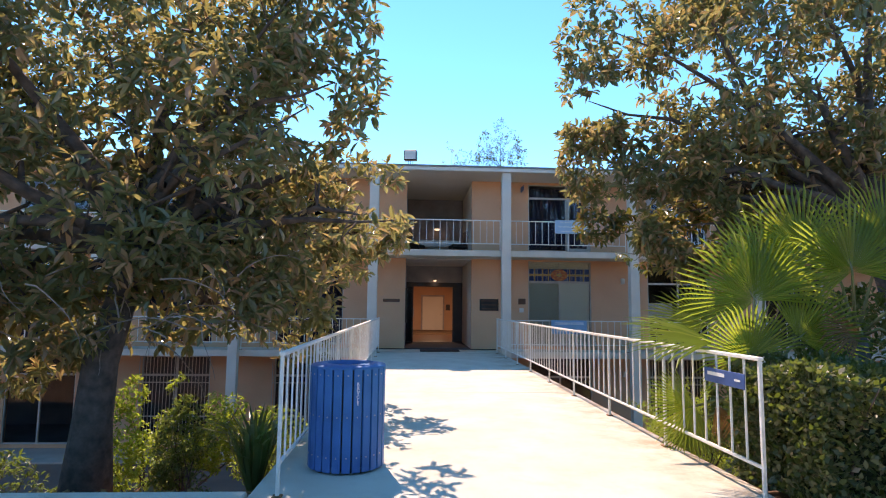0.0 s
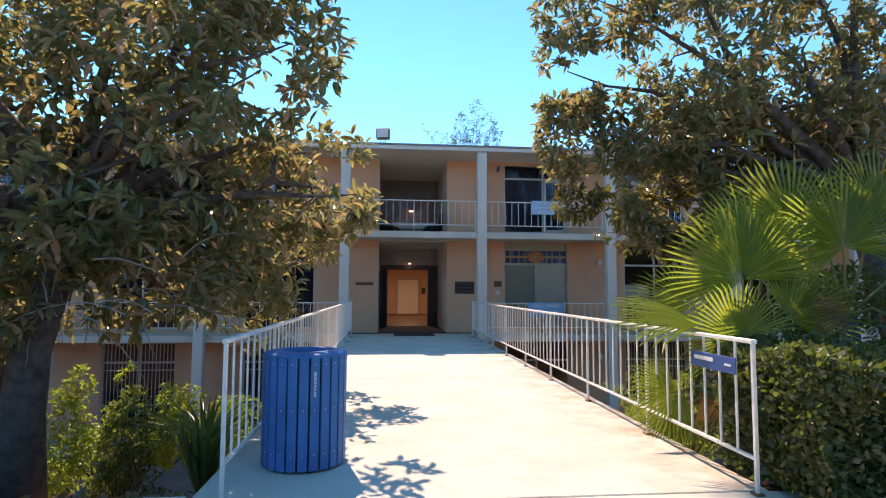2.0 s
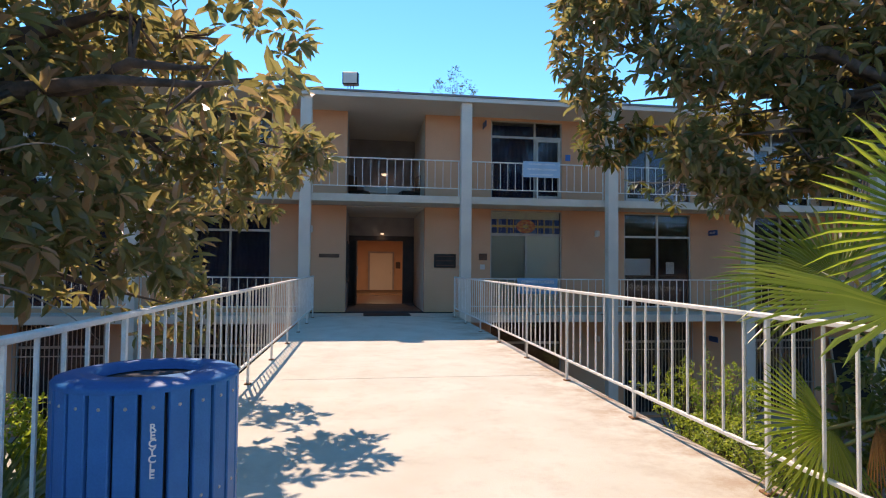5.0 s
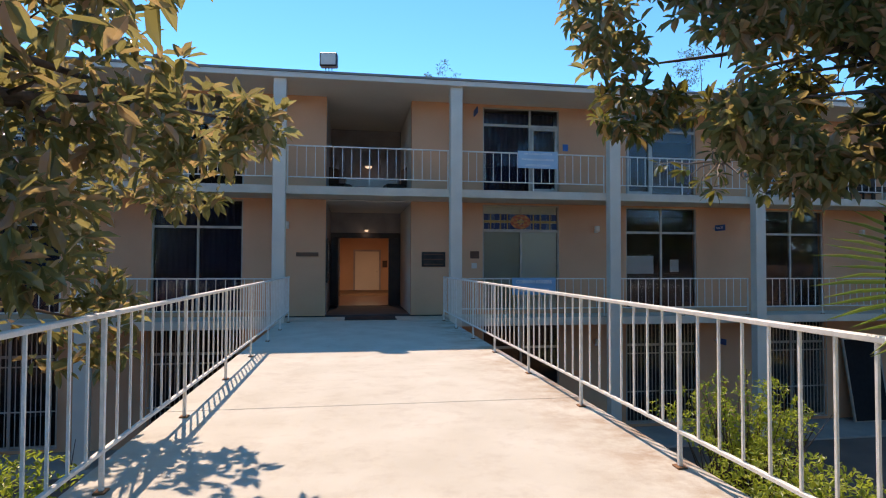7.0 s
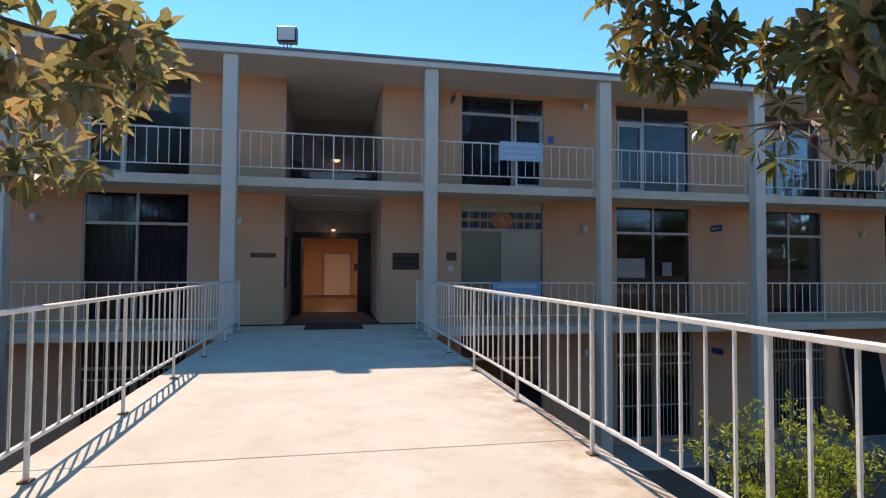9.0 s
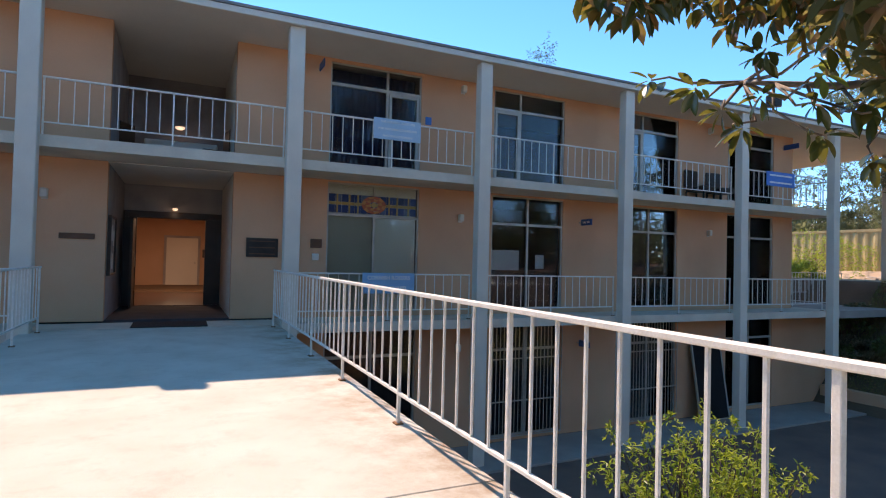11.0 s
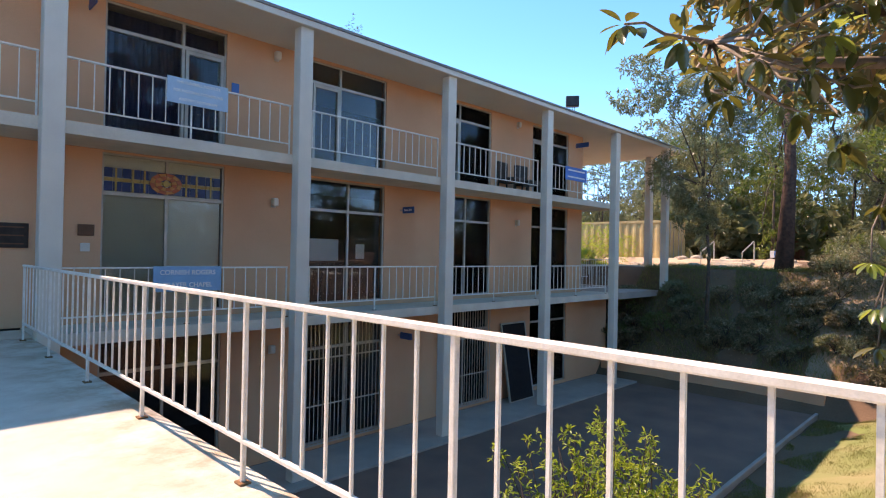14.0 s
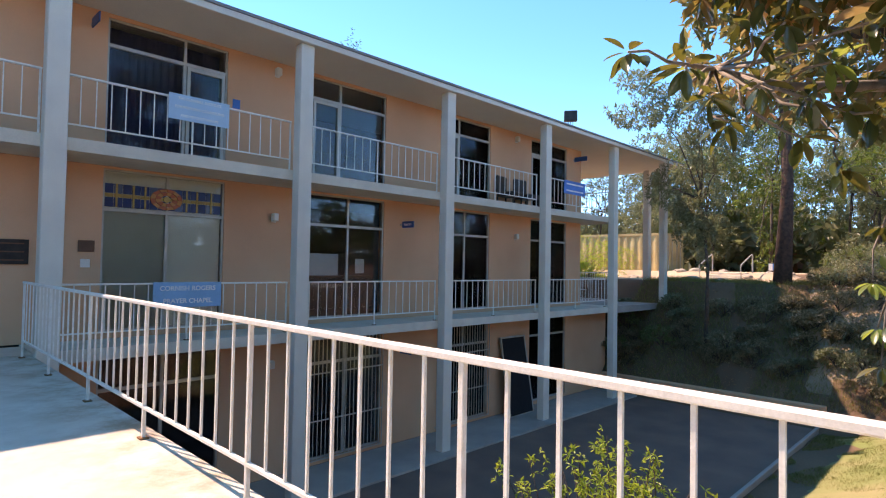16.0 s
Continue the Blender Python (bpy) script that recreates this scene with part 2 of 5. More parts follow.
# brighter magnolia leaf colour that stands for leaves in the sun
SUNLIT_LEAF = leaf_material("magnolia leaf with painted sunlight", ((0.0, (0.12, 0.18, 0.05)), (0.6, (0.17, 0.25, 0.06)), (1.0, (0.26, 0.3, 0.08))), 0.3, 0.5, (0.6, 0.7, 0.12), 0.6)
LIME = leaf_material("lime shrub leaf", ((0.0, (0.12, 0.19, 0.03)), (0.6, (0.2, 0.29, 0.04)), (1.0, (0.3, 0.34, 0.06))), 0.4, 0.5, (0.65, 0.75, 0.08))
HEDGE = leaf_material("shrub leaf", ((0.0, (0.05, 0.075, 0.025)), (0.6, (0.09, 0.12, 0.04)), (1.0, (0.2, 0.19, 0.085))), 0.35, 0.4)
CLIPPED = leaf_material("clipped hedge leaf", ((0.0, (0.035, 0.05, 0.018)), (0.55, (0.065, 0.085, 0.03)), (0.85, (0.12, 0.12, 0.05)), (1.0, (0.22, 0.16, 0.09))), 0.35, 0.3)
PALM = leaf_material("palm leaf", ((0.0, (0.05, 0.1, 0.02)), (0.8, (0.1, 0.17, 0.03)), (1.0, (0.28, 0.27, 0.06))), 0.32, 0.58, (0.66, 0.82, 0.07))
OLIVE = leaf_material("grey green leaf", ((0.0, (0.1, 0.115, 0.065)), (0.6, (0.18, 0.19, 0.105)), (1.0, (0.3, 0.28, 0.17))), 0.4, 0.36, (0.4, 0.46, 0.18))

# ---- small makers ----


def mesh_of(bm, mat, name="mesh", smooth=False):
    me = bpy.data.meshes.new(name)
    bm.to_mesh(me)
    bm.free()
    if mat:
        me.materials.append(mat)
    if smooth:
        for f in me.polygons:
            f.use_smooth = True
    return me


def part(name, bm, mat, parent=None, label="", smooth=False):
    ob = new(name, bm if isinstance(bm, bpy.types.Mesh) else mesh_of(bm, mat, name, smooth))
    if parent:
        ob.parent = parent
    if label:
        ob["label"] = label
    return ob


def thing(name, label, category, at=(0, 0, 0), group="", kind=""):
    e = new(name)
    e.empty_display_size = 0.2
    e.location = at
    return tagged(e, label, category, group, kind)


def bx(bm, x0, x1, y0, y1, z0, z1, bevel=0.0):
    vs = bmesh.ops.create_cube(bm, size=1)["verts"]
    for v in vs:
        v.co = Vector(((x0 + x1) / 2 + v.co.x * (x1 - x0), (y0 + y1) / 2 + v.co.y * (y1 - y0), (z0 + z1) / 2 + v.co.z * (z1 - z0)))
    if bevel:
        es = list({e for v in vs for e in v.link_edges})
        bmesh.ops.bevel(bm, geom=es, offset=bevel, segments=1, affect="EDGES")
    return bm


def box(x0, x1, y0, y1, z0, z1, bevel=0.0):
    return bx(bmesh.new(), x0, x1, y0, y1, z0, z1, bevel)


def tube(bm, pts, radii, n=8, cap=True):
    """A tapered round bar along points."""
    rings = []
    for i, p in enumerate(pts):
        p = Vector(p)
        a = Vector(pts[max(i - 1, 0)])
        b = Vector(pts[min(i + 1, len(pts) - 1)])
        d = (b - a).normalized()
        s = d.cross(Vector((0.31, 0.17, 0.93))).normalized()
        t = d.cross(s)
        rings.append([bm.verts.new(p + radii[i] * (math.cos(k * math.tau / n) * s + math.sin(k * math.tau / n) * t)) for k in range(n)])
    for r0, r1 in zip(rings, rings[1:]):
        for k in range(n):
            bm.faces.new((r0[k], r0[(k + 1) % n], r1[(k + 1) % n], r1[k]))
    if cap:
        bm.faces.new(rings[0][::-1])
        bm.faces.new(rings[-1])
    return bm


def shared(bm, mat, name):
    return mesh_of(bm, mat, name)


# ---- ground ----
YARD = -3.12


def lie(x, y):
    """Height of the ground."""
    def ease(u):
        u = min(1, max(0, u))
        return u * u * (3 - 2 * u)
    z = YARD - 0.08 + 3.12 * ease((-6.1 - y) / 7.2)
    if x > 19.9:
        z = max(z, min(0.9, -2.6 + 1.06 * (x - 19.9)) + 0.35 * ease((x - 26.4) / 1.5) + 2.5 * ease((x - 45) / 60))
    if y > 9:
        z = max(z, 0.2 * ease((y - 9) / 2))
    rough = 0.06 * noise.noise((x * 0.9, y * 0.9, 0)) + 0.025 * noise.noise((x * 3.1, y * 3.1, 4))
    flat = ease((-y - 12.9) / 0.4) * ease((4 - abs(x)) / 1.5) if y < -12 else 0
    return z + rough * (1 - flat) - (0.09 * flat)


def ground():
    xs = [-900, -300, -120, -60] + [-36 + 0.8 * i for i in range(40)] + [-4 + 0.4 * i for i in range(30)] + [8 + 0.6 * i for i in range(20)] + [20 + 0.4 * i for i in range(20)] + [28 + 1.5 * i for i in range(20)] + [70, 120, 300, 900]
    ys = [-900, -300, -120, -60, -40] + [-30 + 1.0 * i for i in range(14)] + [-16 + 0.4 * i for i in range(26)] + [-5.6 + 0.8 * i for i in range(26)] + [16 + 3 * i for i in range(12)] + [60, 120, 300, 900]
    bm = bmesh.new()
    g = [[bm.verts.new((x, y, lie(x, y))) for x in xs] for y in ys]
    for a, b in zip(g, g[1:]):
        for i in range(len(xs) - 1):
            bm.faces.new((a[i], a[i + 1], b[i + 1], b[i]))
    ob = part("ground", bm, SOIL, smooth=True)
    return tagged(ob, "dry brown soil bank with leaf litter and sparse grass", "ground", kind="structure")


ground()
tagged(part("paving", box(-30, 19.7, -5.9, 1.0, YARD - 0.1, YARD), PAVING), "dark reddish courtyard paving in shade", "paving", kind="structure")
tagged(part("kerb", box(2.0, 19.7, -5.99, -5.9, YARD - 0.2, YARD + 0.06, 0.015), FLOORGREY), "grey concrete kerb along the courtyard", "kerb", kind="structure")
tagged(part("pavement", box(-30, 19.7, -0.55, 1.085, YARD - 0.05, YARD + 0.05, 0.01), FLOORGREY), "grey concrete walk along the building foot", "pavement", kind="structure")
retaining = tagged(part("retaining_wall", box(19.7, 19.95, -6.1, 1.0, YARD - 0.3, YARD + 0.62, 0.02), STUCCO), "low tan stucco retaining wall at the bank", "wall", kind="structure")

# ---- footbridge ----
tagged(part("bridge_deck", box(-1.98, 1.98, -7.98, 0.1, -0.22, 0, 0.005), CONCRETE), "sunlit tan concrete footbridge deck with stains", "bridge deck", kind="structure")
tagged(part("bridge_deck", box(-1.98, 1.98, -13.2, -7.99, -0.22, 0, 0.005), CONCRETE), "sunlit tan concrete footbridge deck with leaf shadows", "bridge deck", kind="structure")
# out-of-view slab, added so sunlit ground brightens the shaded facade
tagged(part("plaza", box(-40, 40, -36, -16.5, -0.4, -0.02, 0.012), PLAZA), "unseen pale concrete plaza added to bounce sunlight onto the facade", "plaza", kind="structure")
tagged(part("path", box(-6.0, 6.0, -16.49, -13.215, -0.25, 0, 0.012), PLAZA), "pale concrete path leading onto the bridge", "path", kind="structure")

RAIL_TOP = 1.055
TOP_BAR, LOW_BAR, POST, BALUSTER = 0.023, 0.014, 0.0135, 0.007


def railing(name, label, p0, p1, posts, z0, height, low, per_span, group, parent_at=None):
    """A welded steel railing from p0 to p1 (plan), with posts at the given fractions of its length."""
    p0, p1 = Vector((*p0, z0)), Vector((*p1, z0))
    d = p1 - p0
    length = d.length
    root = thing(name, label, "railing", p0, group)
    root.rotation_euler.z = math.atan2(d.y, d.x)
    part("top_rail", box(-0.02, length + 0.02, -TOP_BAR, TOP_BAR, height - 0.03, height, 0.006), RAILPAINT, root)
    part("bottom_rail", box(0, length, -LOW_BAR, LOW_BAR, low - 0.012, low + 0.012, 0.003), RAILPAINT, root)
    post_mesh = shared(box(-POST, POST, -POST, POST, 0.0, height - 0.029, 0.003), RAILPAINT, "post")
    bal_mesh = shared(box(-BALUSTER, BALUSTER, -BALUSTER, BALUSTER, low + 0.011, height - 0.029), RAILPAINT, "baluster")
    foot = shared(box(-0.04, 0.04, -0.035, 0.035, 0, 0.014, 0.004), RUST, "foot")
    for f in posts:
        o = part("post", post_mesh, None, root)
        o.location = (f * length, 0, 0)
        q = part("foot", foot, None, o)
    for a, b in zip(posts, posts[1:]):
        n = per_span if per_span else max(1, round((b - a) * length / 0.205) - 1)
        for i in range(1, n + 1):
            o = part("baluster", bal_mesh, None, root)
            o.location = ((a + (b - a) * i / (n + 1)) * length, 0, 0)
    return root


STOPS = [-13.29, -11.64, -9.98, -8.33, -6.7, -5.0, -3.42, -1.72, -0.1]
fr = [(s - STOPS[0]) / (STOPS[-1] - STOPS[0]) for s in STOPS]
railing("bridge_railing", "white painted steel railing with chipped paint on the bridge", (1.84, STOPS[0]), (1.84, STOPS[-1]), fr, 0, RAIL_TOP, 0.24, 7, "bridge railings")
STOPS = [-13.13, -11.5, -9.86, -8.2, -6.57, -4.93, -3.28, -1.6, -0.1]
fr = [(s - STOPS[0]) / (STOPS[-1] - STOPS[0]) for s in STOPS]
railing("bridge_railing", "white painted steel railing casting a ladder shadow on the bridge", (-1.76, STOPS[0]), (-1.76, STOPS[-1]), fr, 0, RAIL_TOP, 0.24, 7, "bridge railings")

# ---- building ----
WALL = 1.09
COLS = [-22.6, -18.5, -14.4, -10.3, -6.2, -2.13, 1.97, 6.0, 10.03, 14.2, 18.32]
CW, CD = 0.285, 0.235
FLOORS = (YARD + 0.05, 0.04, 3.16)
TOPS = (-0.155, 2.968, 5.588)
END = 18.33
building = thing("campus_building", "three storey tan stucco campus building with white columns and open galleries", "building", (0, WALL, YARD))


def bpart(name, bm, mat, parent=None, label=""):
    """A part of the building, built in world places."""
    ob = part(name, bm, mat, parent or building, label)
    if not parent:
        ob.location = (0, -WALL, -YARD)
    return ob


def window_spans():
    spans = []
    for a in COLS[:-1]:
        spans.append((a + 1.09, a + 3.2))
    return spans


def wall_storey(z0, z1, openings, end):
    """Wall pieces of a storey, left standing between the openings."""
    x = COLS[0]
    for a, b, low, high in sorted(openings):
        bpart("wall_panel", box(x, a, WALL, WALL + 0.2, z0, z1), STUCCO)
        if low > z0 + 0.01:
            bpart("wall_panel", box(a, b, WALL, WALL + 0.2, z0, low), STUCCO)
        if high < z1 - 0.01:
            bpart("wall_panel", box(a, b, WALL, WALL + 0.2, high, z1), STUCCO)
        x = b
    bpart("wall_panel", box(x, end, WALL, WALL + 0.2, z0, z1), STUCCO)


def window(a, b, z0, z1, mull, trans, door=False, blind=None):
    """A storefront window: outer frame, one mullion, a transom bar and panes."""
    w = part("window", box(a, b, WALL + 0.05, WALL + 0.1, z0, z0 + 0.05), ALU, building, "aluminium framed storefront window")
    w.location = (0, -WALL, -YARD)
    t = 0.035
    part("frame", bx(bx(bx(bmesh.new(), a, a + t, WALL + 0.03, WALL + 0.11, z0, z1), b - t, b, WALL + 0.03, WALL + 0.11, z0, z1), a + t, b - t, WALL + 0.03, WALL + 0.11, z1 - t, z1), ALU, w)
    part("mullion", box(mull - 0.025, mull + 0.025, WALL + 0.035, WALL + 0.1, z0 + 0.05, z1 - t), ALU, w)
    part("transom", box(a + t, mull - 0.025, WALL + 0.035, WALL + 0.1, trans - 0.03, trans + 0.03), ALU, w)
    part("transom", box(mull + 0.025, b - t, WALL + 0.035, WALL + 0.1, trans - 0.03, trans + 0.03), ALU, w)
    for xa, xb in ((a + t, mull - 0.025), (mull + 0.025, b - t)):
        for za, zb in ((z0 + 0.05, trans - 0.03), (trans + 0.03, z1 - t)):
            part("pane", box(xa, xb, WALL + 0.066, WALL + 0.072, za, zb), GLASS, w)
    if door:
        d = part("door", bx(bx(bx(bx(bmesh.new(), door[0], door[0] + 0.06, WALL + 0.02, WALL + 0.09, z0 + 0.03, trans - 0.04), door[1] - 0.06, door[1], WALL + 0.02, WALL + 0.09, z0 + 0.03, trans - 0.04), door[0] + 0.06, door[1] - 0.06, WALL + 0.02, WALL + 0.09, trans - 0.11, trans - 0.04), door[0] + 0.06, door[1] - 0.06, WALL + 0.02, WALL + 0.09, z0 + 0.03, z0 + 0.12), ALU, w, "narrow aluminium glazed door")
    return w


def build_building():
    spans = window_spans()
    for s, (z0, z1) in enumerate(zip(FLOORS, TOPS)):
        ops = []
        for i, (a, b) in enumerate(spans):
            if s > 0 and i == 5:
                ops.append((-1.0, 1.17, z0, z1))
            else:
                ops.append((a, b, z0 + 0.1, z1 - (0.04 if s == 1 else 0.07)))
        wall_storey(z0, z1, ops, END if s else 20.2)
        for i, (a, b) in enumerate(spans):
            if s > 0 and i == 5:
                continue
            w = b - a
            top = z1 - (0.04 if s == 1 else 0.07)
            if s == 2 and i == 6:
                window(a, b, z0 + 0.1, top, 4.36, 5.06, (4.4, 5.12))
            elif s == 2:
                m = a + 0.37 * w
                window(a, b, z0 + 0.1, top, m, 5.06, (a + 0.05, m - 0.03))
            elif s == 1:
                window(a, b, z0 + 0.1, top, a + 0.5 * w, 2.24)
            else:
                window(a, b, z0 + 0.1, top, a + 0.5 * w, -0.85)
        # floor slab with its pale edge, and the rooms behind, their shade painted dark
        bpart("floor_slab", box(COLS[0] - 0.4, -1.985 if s == 1 else 19.0, -0.02, WALL, z0 - 0.19, z0), SLABEDGE) if s else None
        if s == 1:
            bpart("floor_slab", box(-1.985, 1.985, 0.105, WALL, z0 - 0.19, z0 - 0.03), SLABEDGE)
            bpart("floor_slab", box(1.985, 19.0, -0.02, WALL, z0 - 0.19, z0), SLABEDGE)
        if s:
            bpart("side_gallery", box(END, 19.0, WALL, 5.5, z0 - 0.19, z0), SLABEDGE)
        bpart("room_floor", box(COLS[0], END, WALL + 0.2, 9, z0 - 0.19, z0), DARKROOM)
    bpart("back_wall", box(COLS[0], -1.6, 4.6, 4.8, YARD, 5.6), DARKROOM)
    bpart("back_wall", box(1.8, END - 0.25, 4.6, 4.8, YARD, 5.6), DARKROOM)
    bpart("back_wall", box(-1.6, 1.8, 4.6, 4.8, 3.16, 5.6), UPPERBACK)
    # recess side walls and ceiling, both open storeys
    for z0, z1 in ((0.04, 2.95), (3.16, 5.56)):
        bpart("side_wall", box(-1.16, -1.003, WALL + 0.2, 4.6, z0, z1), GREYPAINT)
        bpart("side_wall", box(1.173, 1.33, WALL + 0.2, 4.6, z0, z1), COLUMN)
    bpart("ceiling", box(-1.0, 1.17, WALL + 0.002, 4.6, 2.952, 2.967), SOFFIT)
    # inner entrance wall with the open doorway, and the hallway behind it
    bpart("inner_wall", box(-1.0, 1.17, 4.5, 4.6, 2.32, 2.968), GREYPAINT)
    frame_root = bpart("entrance_door_frame", box(-1.0, 1.17, 4.44, 4.6, 2.16, 2.32, 0.005), DARKWOOD)
    for xa, xb in ((-1.0, -0.72), (0.8, 1.17)):
        part("jamb", box(xa, xb, 4.45, 4.59, 0.045, 2.159), DARKWOOD, frame_root)
    part("door_leaf", box(-0.79, -0.735, 3.65, 4.44, 0.06, 2.12, 0.004), DARKWOOD, frame_root, "dark wooden door leaf standing open")
    part("pull", tube(bmesh.new(), [(-0.735, 3.8, 0.95), (-0.7, 3.8, 0.98), (-0.7, 3.8, 1.3), (-0.735, 3.8, 1.33)], [0.012] * 4, 8), ALU, frame_root, "metal pull handle")
    bpart("hall_wall", box(-1.6, -1.45, 4.8, 12, 0, 2.7), HALLPAINT)
    bpart("hall_wall", box(1.85, 2.0, 4.8, 12, 0, 2.7), HALLPAINT)
    bpart("hall_wall", box(-1.6, 2.0, 11.9, 12.05, 0, 2.7), HALLPAINT)
    bpart("hall_ceiling", box(-1.6, 2.0, 4.6, 12.05, 2.7, 2.8), SOFFIT)
    bpart("hall_floor", box(-1.45, 1.85, 4.4, 11.9, 0.045, 0.055), HALLFLOOR)
    hd = bpart("hall_door", box(-0.21, 0.83, 11.82, 11.88, 0.06, 1.9, 0.006), SOFFIT, None, "pale flush interior door")
    for xa, xb, za, zb in ((-0.29, -0.21, 0.06, 1.98), (0.83, 0.91, 0.06, 1.98), (-0.21, 0.83, 1.9, 1.98)):
        part("casing", box(xa, xb, 11.8, 11.895, za, zb), GREYPAINT, hd)
    part("knob", tube(bmesh.new(), [(0.74, 11.76, 1.0), (0.74, 11.82, 1.0)], [0.03, 0.02], 10), ALU, hd)
    bpart("notice_board", box(0.99, 1.2, 11.86, 11.9, 1.2, 1.5), DARKWOOD)
    bpart("end_wall", box(END - 0.2, END - 0.004, WALL + 0.2, 9.2, 0, 5.6), STUCCO)
    bpart("end_wall", box(COLS[0] - 0.2, COLS[0], WALL, 9.2, YARD, 5.6), STUCCO)
    bpart("rear_wall", box(COLS[0], -1.6, 9, 9.2, YARD, 5.6), STUCCO)
    bpart("rear_wall", box(2.0, END, 9, 9.2, YARD, 5.6), STUCCO)
    bpart("rear_wall", box(-1.6, 2.0, 9, 9.2, 2.8, 5.6), STUCCO)
    for a in COLS + [22.42]:
        z0 = YARD if a < 22 else 0
        bpart("column", box(a, a + CW, -CD, 0, z0 - 0.05, 5.588, 0.012), COLUMN)
    bpart("column", box(23.55, 23.83, 0.95, 1.2, -0.05, 5.588, 0.012), COLUMN)
    r = bpart("roof", box(COLS[0] - 0.6, 24.05, -0.33, 9.6, 5.59, 5.71, 0.01), SOFFIT)
    bpart("roof_flashing", box(COLS[0] - 0.63, 24.08, -0.36, 9.63, 5.71, 5.76), ROOFEDGE)


build_building()
for s, z0 in ((1, 0.04), (2, 3.16)):
    for i, (a, b) in enumerate(zip(COLS, COLS[1:])):
        if s == 1 and i == 5:
            continue
        railing("gallery_railing", "thin white steel gallery railing between columns", (a + CW + 0.01, 0.1), (b - 0.01, 0.1), [0, 0.5, 1], z0, 0.97, 0.22, 0, "gallery railings")

for z0 in (0.04, 3.16):
    railing("gallery_railing", "thin white steel gallery railing at the building end", (18.93, 0.12), (18.93, 5.4), [0, 0.25, 0.5, 0.75, 1], z0, 0.97, 0.22, 0, "end railings")
    railing("gallery_railing", "short white railing beside the corner column", (18.62, 0.1), (18.92, 0.1), [0, 1], z0, 0.97, 0.22, 0, "end railings")

# ---- bin ----


def recycling_bin():
    root = thing("recycling_bin", "round blue slatted recycling bin with white lettering on the bridge", "recycling bin", (-1.355, -12.29, 0))
    n, r = 24, 0.318
    w = math.tau * r / n
    slat = shared(box(-w / 2 + 0.006, w / 2 - 0.006, -0.012, 0.012, 0.018, 0.868, 0.004), BLUE, "slat")
    for i in range(n):
        o = part("slat", slat, None, root)
        a = i * math.tau / n + radians(6)
        o.matrix_local = pose(0, 0, 0, 0, 0, math.degrees(a)) @ pose(0, -r, 0)
    part("liner", tube(bmesh.new(), [(0, 0, 0.05), (0, 0, 0.855)], [r - 0.03, r - 0.03], 24), DARKROOM, root, "dark inner liner")
    bm = bmesh.new()
    prof = [(r + 0.014, 0.862), (r + 0.015, 0.876), (r + 0.006, 0.886), (r - 0.05, 0.896), (r - 0.12, 0.9), (r - 0.125, 0.86)]
    rings = [[bm.verts.new((q * math.cos(k * math.tau / 32), q * math.sin(k * math.tau / 32), z)) for k in range(32)] for q, z in prof]
    for r0, r1 in zip(rings, rings[1:]):
        for k in range(32):
            bm.faces.new((r0[k], r0[(k + 1) % 32], r1[(k + 1) % 32], r1[k]))
    part("lid", bm, BLUE, root, "blue ring lid with a round hole", True)
    rivet = shared(tube(bmesh.new(), [(0, -0.012, 0), (0, -0.016, 0)], [0.007, 0.004], 6), ALU, "rivet")
    for i in range(n):
        for z in (0.14, 0.47, 0.815):
            o = part("rivet", rivet, None, root)
            o.matrix_local = pose(0, 0, 0, 0, 0, 360 * i / n + 6) @ pose(0, -r, z)
    for i in range(3):
        o = part("foot", box(-0.03, 0.03, -0.2, -0.14, 0, 0.05), RUBBER, root)
        o.rotation_euler.z = i * math.tau / 3
    for i, ch in enumerate("RECYCLE"):
        text(ch, 0.036, WHITEPRINT, root, pose(0, 0, 0, 0, 0, 21) @ pose(0, -r - 0.0135, 0.745 - 0.027 * i, 90), thick=0.001)


